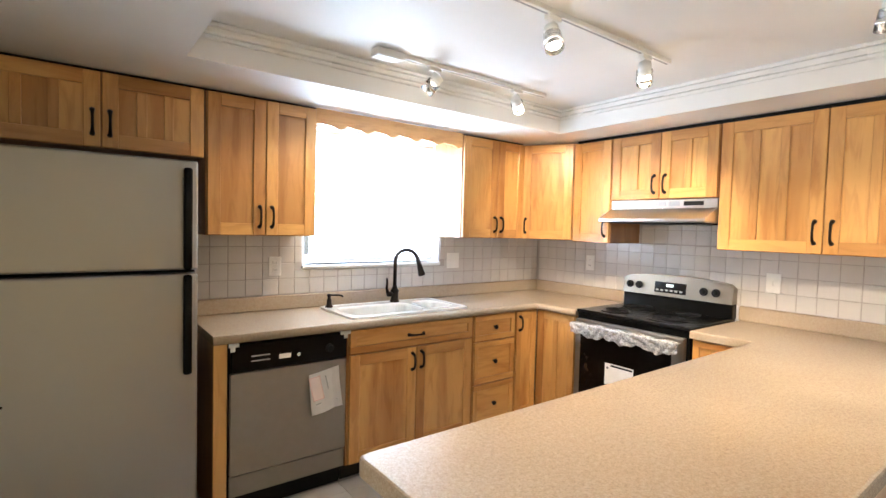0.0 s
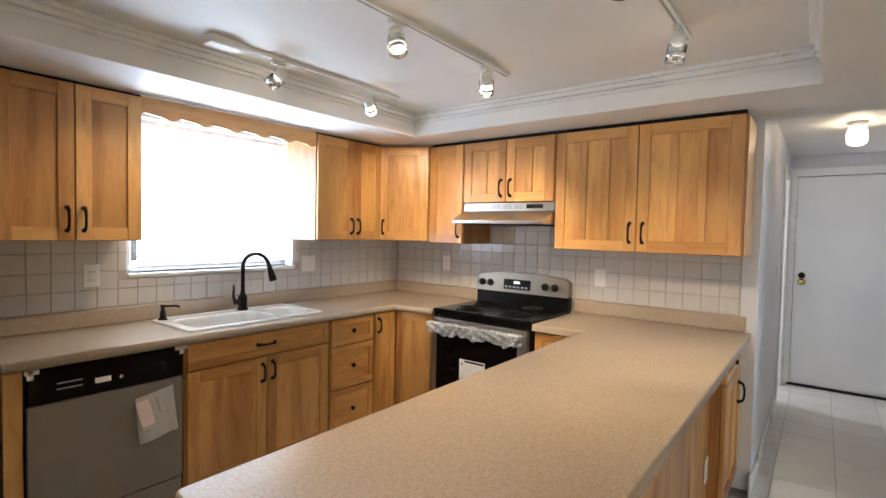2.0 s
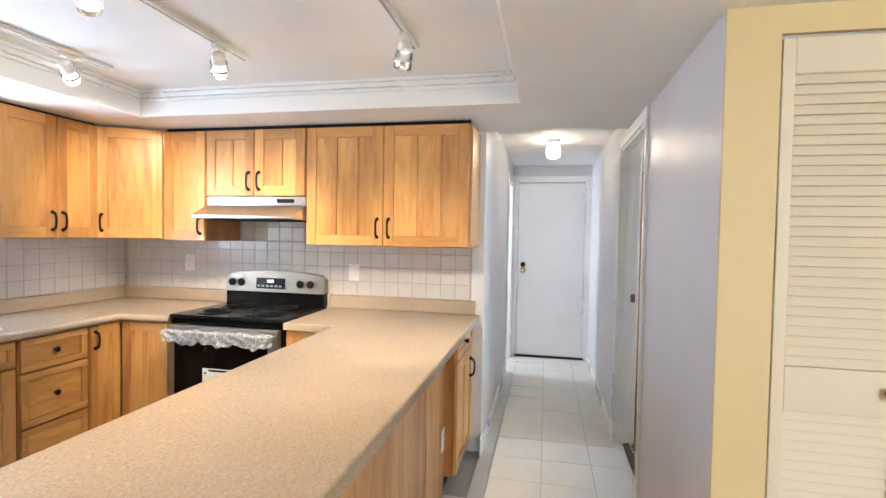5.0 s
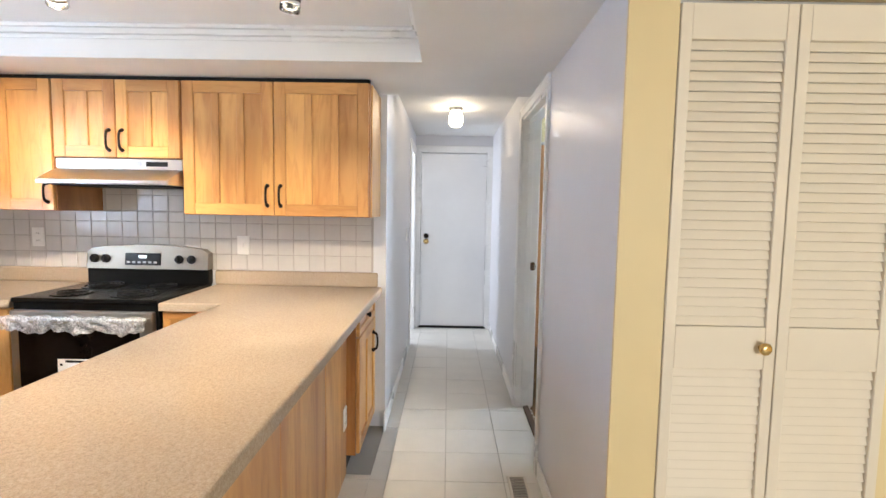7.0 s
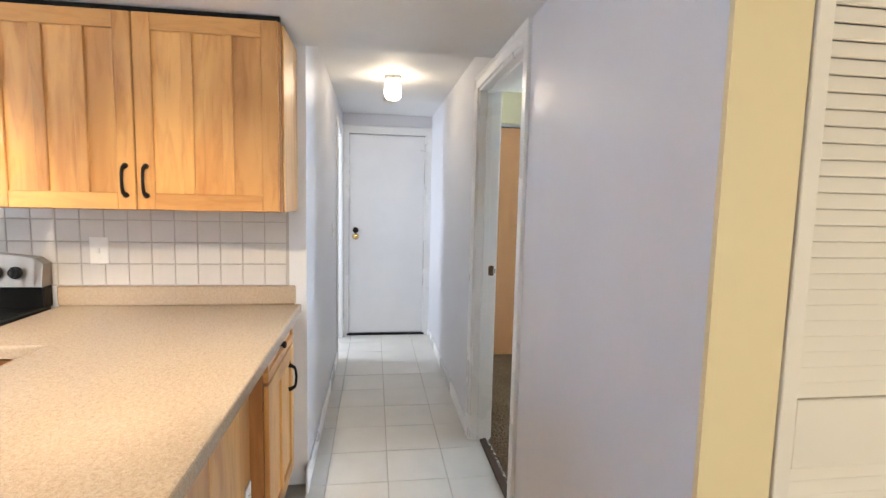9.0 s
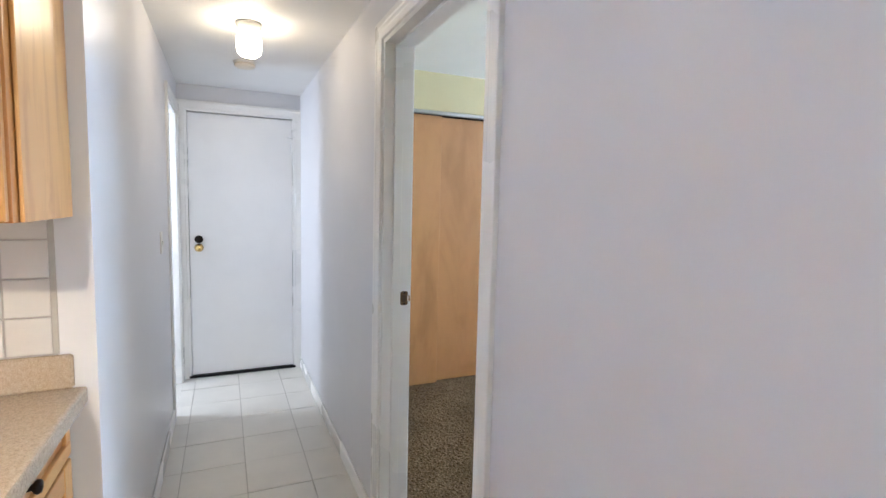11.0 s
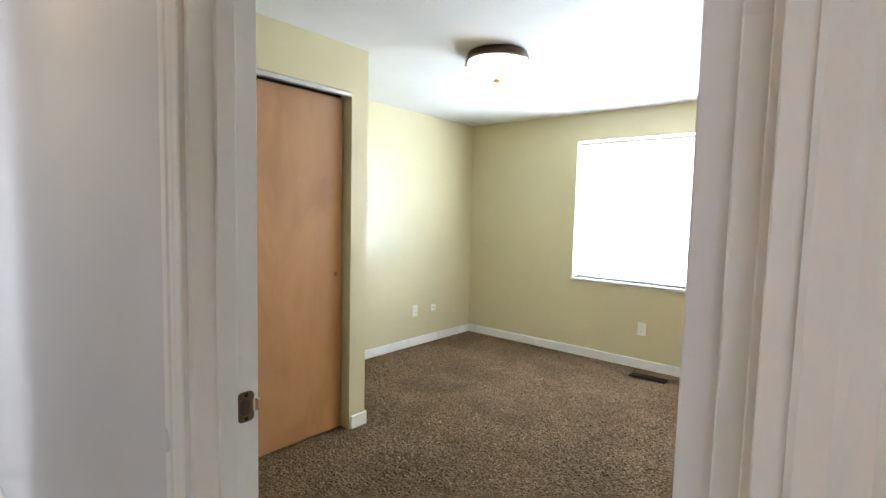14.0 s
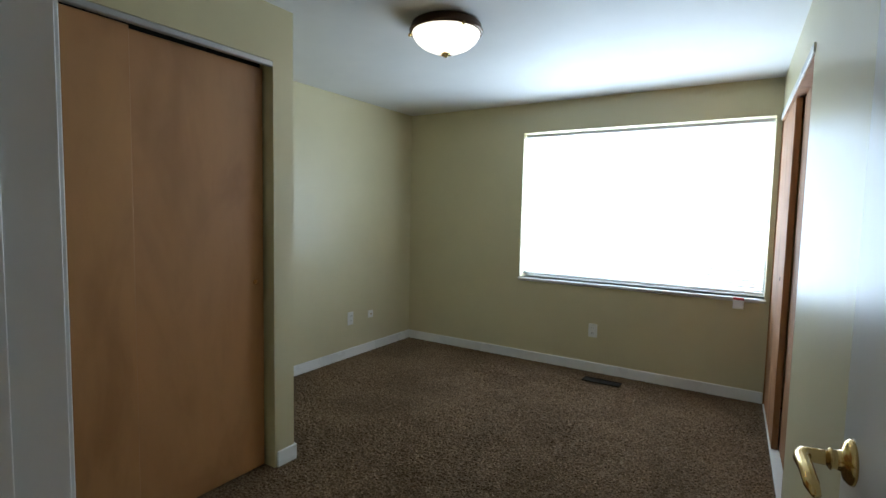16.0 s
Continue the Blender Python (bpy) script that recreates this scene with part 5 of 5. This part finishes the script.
# track lights
def track_light(x0, x1, y, heads, canopy, label):
    t = thing("track_light", ((x0 + x1) / 2, y, TRAY), label, "track light", "ceiling track lights")
    bm = boxes(((x0, y - 0.017, TRAY - 0.020), (x1, y + 0.017, TRAY - 0.0005)), bevel=0.002)
    part("rail", bm, PLASTIC, t)
    part("rail_slot", boxes(((x0 + 0.004, y - 0.005, TRAY - 0.0206), (x1 - 0.004, y + 0.005, TRAY - 0.0195))), GREY_PRINT, t)
    if canopy:
        part("feed_box", boxes(((x0 - 0.02, y - 0.036, TRAY - 0.038), (x0 + 0.12, y + 0.036, TRAY - 0.001)), bevel=0.004), PLASTIC, t)
    for x, target, power, cone in heads:
        a = Vector((x, y, TRAY - 0.020))
        hd = part("adapter", boxes(((x - 0.035, y - 0.013, TRAY - 0.040), (x + 0.035, y + 0.013, TRAY - 0.020)), bevel=0.003), PLASTIC, t)
        part("stem", tube(bmesh.new(), [a - Vector((0, 0, 0.018)), a - Vector((0, 0, 0.060))], 0.007, 10), PLASTIC, hd)
        c = a - Vector((0, 0, 0.072))
        dirv = (Vector(target) - c).normalized()
        tr = dirv.to_track_quat('Z', 'Y').to_matrix().to_4x4()
        part("socket", turned(bmesh.new(), [(0.012, -0.035), (0.022, -0.032), (0.024, 0.004), (0.021, 0.006)], c, 18, tr @ Matrix.Scale(1.22, 4)), PLASTIC, hd, "", True)
        gl = part("glass_sleeve", turned(bmesh.new(), [(0.028, -0.004), (0.029, 0.050), (0.0275, 0.050), (0.0265, -0.003)], c, 20, tr @ Matrix.Scale(1.22, 4)), LAMP_GLASS, hd, "clear glass sleeve", True)
        gl.visible_shadow = False
        part("ring", turned(bmesh.new(), [(0.0295, 0.022), (0.0305, 0.024), (0.0305, 0.030), (0.0295, 0.032)], c, 20, tr @ Matrix.Scale(1.22, 4)), CHROME, hd)
        part("bulb", turned(bmesh.new(), [(0.010, 0.006), (0.019, 0.016), (0.022, 0.028), (0.021, 0.038), (0.012, 0.043), (0.002, 0.044)], c, 16, tr @ Matrix.Scale(1.22, 4)), BULB, hd, "glowing bulb", True)
        spot_lamp("track_spot", c + dirv * 0.066, target, power, cone, WARM, 0.75)
    return t


track_light(1.20, 2.33, 2.285, ((1.52, (0.95, 2.90, 1.25), 40, 75), (2.10, (3.0, 2.72, 1.45), 58, 75)), True, "white ceiling track light with two glass spot heads near the window")
track_light(1.15, 2.31, 1.515, ((1.50, (1.20, 0.98, 0.9), 78, 84), (2.12, (3.1, 2.10, 1.00), 105, 80)), False, "white ceiling track light with two glass spot heads")
track_light(1.15, 2.30, 0.69, ((1.50, (2.90, 0.98, 0.88), 115, 62), (2.14, (2.25, 0.90, 0.90), 58, 88)), False, "white ceiling track light with two glass spot heads above the peninsula")

# corridor jar lamp
t = thing("ceiling_lamp", (4.52, 0.075, TRAY), "lit opal jar ceiling lamp in the corridor", "ceiling lamp")
part("canopy", turned(bmesh.new(), [(0.058, -0.0005), (0.060, -0.012), (0.052, -0.028), (0.047, -0.034)], (4.52, 0.075, TRAY), 24), PLASTIC, t, "", True)
part("globe", turned(bmesh.new(), [(0.042, -0.030), (0.047, -0.044), (0.056, -0.070), (0.058, -0.108), (0.053, -0.140), (0.034, -0.156), (0.004, -0.160)], (4.52, 0.075, TRAY), 24), GLOBE, t, "glowing opal jar", True)

t = thing("smoke_detector", (5.26, 0.067, TRAY), "round cream smoke detector on the corridor ceiling", "smoke detector")
part("base", turned(bmesh.new(), [(0.066, -0.0005), (0.068, -0.008), (0.064, -0.012)], (5.26, 0.067, TRAY), 28), PLASTIC, t)
part("cover", turned(bmesh.new(), [(0.060, -0.012), (0.060, -0.026), (0.050, -0.034), (0.020, -0.036), (0.004, -0.036)], (5.26, 0.067, TRAY), 28), CREAM, t, "cream cover", True)

# bedroom bowl lamp
LX, LY = 4.68, -2.57
t = thing("ceiling_lamp", (LX, LY, BED), "lit frosted bowl ceiling lamp with bronze rim", "ceiling lamp")
part("pan", turned(bmesh.new(), [(0.166, -0.0005), (0.180, -0.008), (0.187, -0.022), (0.184, -0.030), (0.196, -0.044), (0.194, -0.054), (0.182, -0.056)], (LX, LY, BED), 36), plain("antique_bronze", (0.075, 0.040, 0.022), 0.34, 0.6), t, "antique bronze pan", True)
part("bowl", turned(bmesh.new(), [(0.181, -0.048), (0.176, -0.070), (0.158, -0.098), (0.126, -0.124), (0.082, -0.144), (0.035, -0.154), (0.004, -0.156)], (LX, LY, BED), 36), BOWL, t, "glowing frosted glass bowl", True)
part("finial", turned(bmesh.new(), [(0.004, -0.150), (0.026, -0.158), (0.024, -0.163), (0.010, -0.166), (0.012, -0.174), (0.004, -0.180)], (LX, LY, BED), 16), BRASS, t, "brass finial", True)
bm = bmesh.new()
for k in range(4):
    a = k * math.pi / 2 + 0.4
    d = Vector((math.cos(a), math.sin(a), 0))
    c = Vector((LX, LY, BED))
    tube(bm, [c + Vector((0, 0, -0.162)), c + d * 0.018 + Vector((0, 0, -0.170)), c + d * 0.034 + Vector((0, 0, -0.164)), c + d * 0.036 + Vector((0, 0, -0.156))], 0.003, 6)
part("finial_leaf", bm, BRASS, t)
for k in range(3):
    a = k * 2 * math.pi / 3 + 0.5
    c = Vector((LX + 0.193 * math.cos(a), LY + 0.193 * math.sin(a), BED - 0.062))
    part("thumb_screw", turned(bmesh.new(), [(0.004, -0.008), (0.009, -0.004), (0.009, 0.004), (0.004, 0.010)], c, 10), BRASS, t)

# louvred bifold closet door
def louvre_leaf(y0, y1, knob_side, group):
    x = 1.822
    t = thing("louvred_door", (x, (y0 + y1) / 2, 0.012), "cream louvred bifold closet door leaf, closed", "closet door", group, "structure")
    m = WEST(x, y1)
    w = y1 - y0
    s = 0.034
    part("stile", boxes(((0.0015, 0.015, 0.0), (s, 2.005, 0.028)), bevel=0.002, m=m), CREAM, t)
    part("stile", boxes(((w - s, 0.015, 0.0), (w - 0.0015, 2.005, 0.028)), bevel=0.002, m=m), CREAM, t)
    for a, b in ((0.015, 0.16), (0.945, 1.075), (1.905, 2.005)):
        part("rail", boxes(((s, a, 0.001), (w - s, b, 0.027)), bevel=0.002, m=m), CREAM, t)
    bm = bmesh.new()
    box(bm, (s - 0.002, -0.0143, -0.003), (w - s + 0.002, 0.0143, 0.003), 0.0012)
    me = bpy.data.meshes.new("slat")
    bm.to_mesh(me)
    bm.free()
    me.materials.append(CREAM)
    for a, b in ((0.16, 0.945), (1.075, 1.905)):
        n = int((b - a) / 0.0285)
        for k in range(n):
            z = a + (b - a) * (k + 0.5) / n
            ob = new("slat", me)
            ob.parent = t
            ob.matrix_local = Matrix.Translation(-ORIGIN[t.name]) @ m @ Matrix.Translation((0, z, 0.014)) @ Matrix.Rotation(radians(-17), 4, 'X')
    if knob_side:
        part("knob", turned(bmesh.new(), [(0.009, 0), (0.008, 0.010), (0.017, 0.016), (0.019, 0.024), (0.014, 0.030), (0.004, 0.031)], m @ Vector((w - 0.045, 1.015, 0.028)), 18, m.to_3x3().to_4x4()), BRASS, t, "brass knob", True)


louvre_leaf(-0.862, -0.5262, True, "bifold leaves")
louvre_leaf(-1.198, -0.8625, False, "bifold leaves")
part("closet_track", boxes(((1.815, -1.20, 2.008), (1.86, -0.526, 2.019))), ALU, None, "bifold door track", kind="structure", category="trim")

# ---- tiles ----
def tile_mesh(name, sx, sy, t, bevel, mat):
    bm = bmesh.new()
    box(bm, (0, 0, 0), (sx, sy, t), bevel)
    me = bpy.data.meshes.new(name)
    bm.to_mesh(me)
    bm.free()
    me.materials.append(mat)
    return me


def tile_field(parent, m, u0, u1, v0, v1, pitch, gap, thick, bevel, mat, holes=(), rng=None):
    """Rows of tiles on a face, cut at the edges and round holes (u0, u1, v0, v1)."""
    cache = {}
    v = v0
    while v < v1 - 0.012:
        vt = min(v + pitch, v1)
        u = u0
        while u < u1 - 0.012:
            ut = min(u + pitch, u1)
            a, b, c, d = u, ut, v, vt
            skip = False
            for h in holes:
                if a < h[1] and b > h[0] and c < h[3] and d > h[2]:
                    cand = [(h[0] - a, (a, h[0], c, d)), (b - h[1], (h[1], b, c, d)), (h[2] - c, (a, b, c, h[2])), (d - h[3], (a, b, h[3], d))]
                    best = max(cand)
                    if best[0] < 0.015:
                        skip = True
                        break
                    a, b, c, d = best[1]
            if not skip:
                key = (round(b - a - gap, 3), round(d - c - gap, 3))
                if key not in cache:
                    cache[key] = tile_mesh("tile", key[0], key[1], thick, bevel, mat)
                ob = new("tile", cache[key])
                ob.parent = parent
                tip = Matrix.Rotation(rng.uniform(-0.004, 0.004), 4, 'X') @ Matrix.Rotation(rng.uniform(-0.004, 0.004), 4, 'Y') if rng else Matrix()
                ob.matrix_local = m @ Matrix.Translation((a + gap / 2, c + gap / 2, 0)) @ tip
            u = ut
        v = vt


rng = random.Random(11)
bs1 = part("backsplash_north", boxes(((0.600, KN - 0.004, 1.000), (KE - 0.004, KN, 1.372)), bevel=0), GROUT, None, "white square ceramic wall tiles with grey grout", kind="structure", category="backsplash")
bs1.data.clear_geometry()
bm = boxes(((0.600, KN - 0.004, 1.000), (KE - 0.004, KN, 1.152)), ((0.600, KN - 0.004, 1.152), (1.236, KN, 1.166)), ((2.324, KN - 0.004, 1.152), (KE - 0.004, KN, 1.166)), ((0.600, KN - 0.004, 1.166), (1.236, KN, 1.372)), ((2.324, KN - 0.004, 1.166), (KE - 0.004, KN, 1.372)))
bm.to_mesh(bs1.data)
bm.free()
tile_field(bs1, SOUTH(0.602, KN - 0.0035), 0.0, 2.812, 1.003, 1.372, 0.098, 0.004, 0.006, 0.0015, TILE, ((0.634, 1.722, 1.150, 1.5),), rng)
bs2 = part("backsplash_east", boxes(((KE - 0.004, 0.590, 1.000), (KE, KN - 0.004, 1.365)), ((KE - 0.004, 1.583, 1.365), (KE, 2.284, 1.505))), GROUT, None, "white square ceramic wall tiles with grey grout", kind="structure", category="backsplash")
m = WEST(KE - 0.0035, KN - 0.012)
tile_field(bs2, m, 0.022 + 0.098 * 10, KN - 0.012 - 1.585, 1.365, 1.503, 0.098, 0.004, 0.006, 0.0015, TILE, (), rng)
tile_field(bs2, m, 0.022, KN - 0.012 - 0.592, 1.003, 1.360, 0.098, 0.004, 0.006, 0.0015, TILE, (), rng)

# cream floor tiles
fl = part("floor_tiles", boxes(((-0.63, -0.36, -0.0065), (-0.62, 3.26, -0.0055))), FLOOR_TILE, None, "cream square vinyl floor tiles with thin joints", kind="structure", category="floor")
m = Matrix.Translation((0, 0, -0.0052))
holes = ((0.60, 2.84, 0.66, 1.24), (-0.24, 2.84, 2.80, 3.30), (2.82, 3.42, 0.60, 3.30), (1.80, 3.0, -3.0, -0.44))
tile_field(fl, m, 0.35 - 0.305 * 3, CE, 0.115 - 0.305 * 2, 0.51, 0.305, 0.0025, 0.0052, 0.0010, FLOOR_TILE, (), rng)
tile_field(fl, m, 0.35 - 0.305 * 3, 2.84, 0.51, 2.76, 0.305, 0.0025, 0.0052, 0.0010, FLOOR_TILE, holes[:1], rng)
part("side_room_floor", boxes(((4.98, 0.51, -0.006), (6.3, 2.0, -0.0005))), FLOOR_TILE, None, "cream vinyl floor", kind="structure", category="floor")
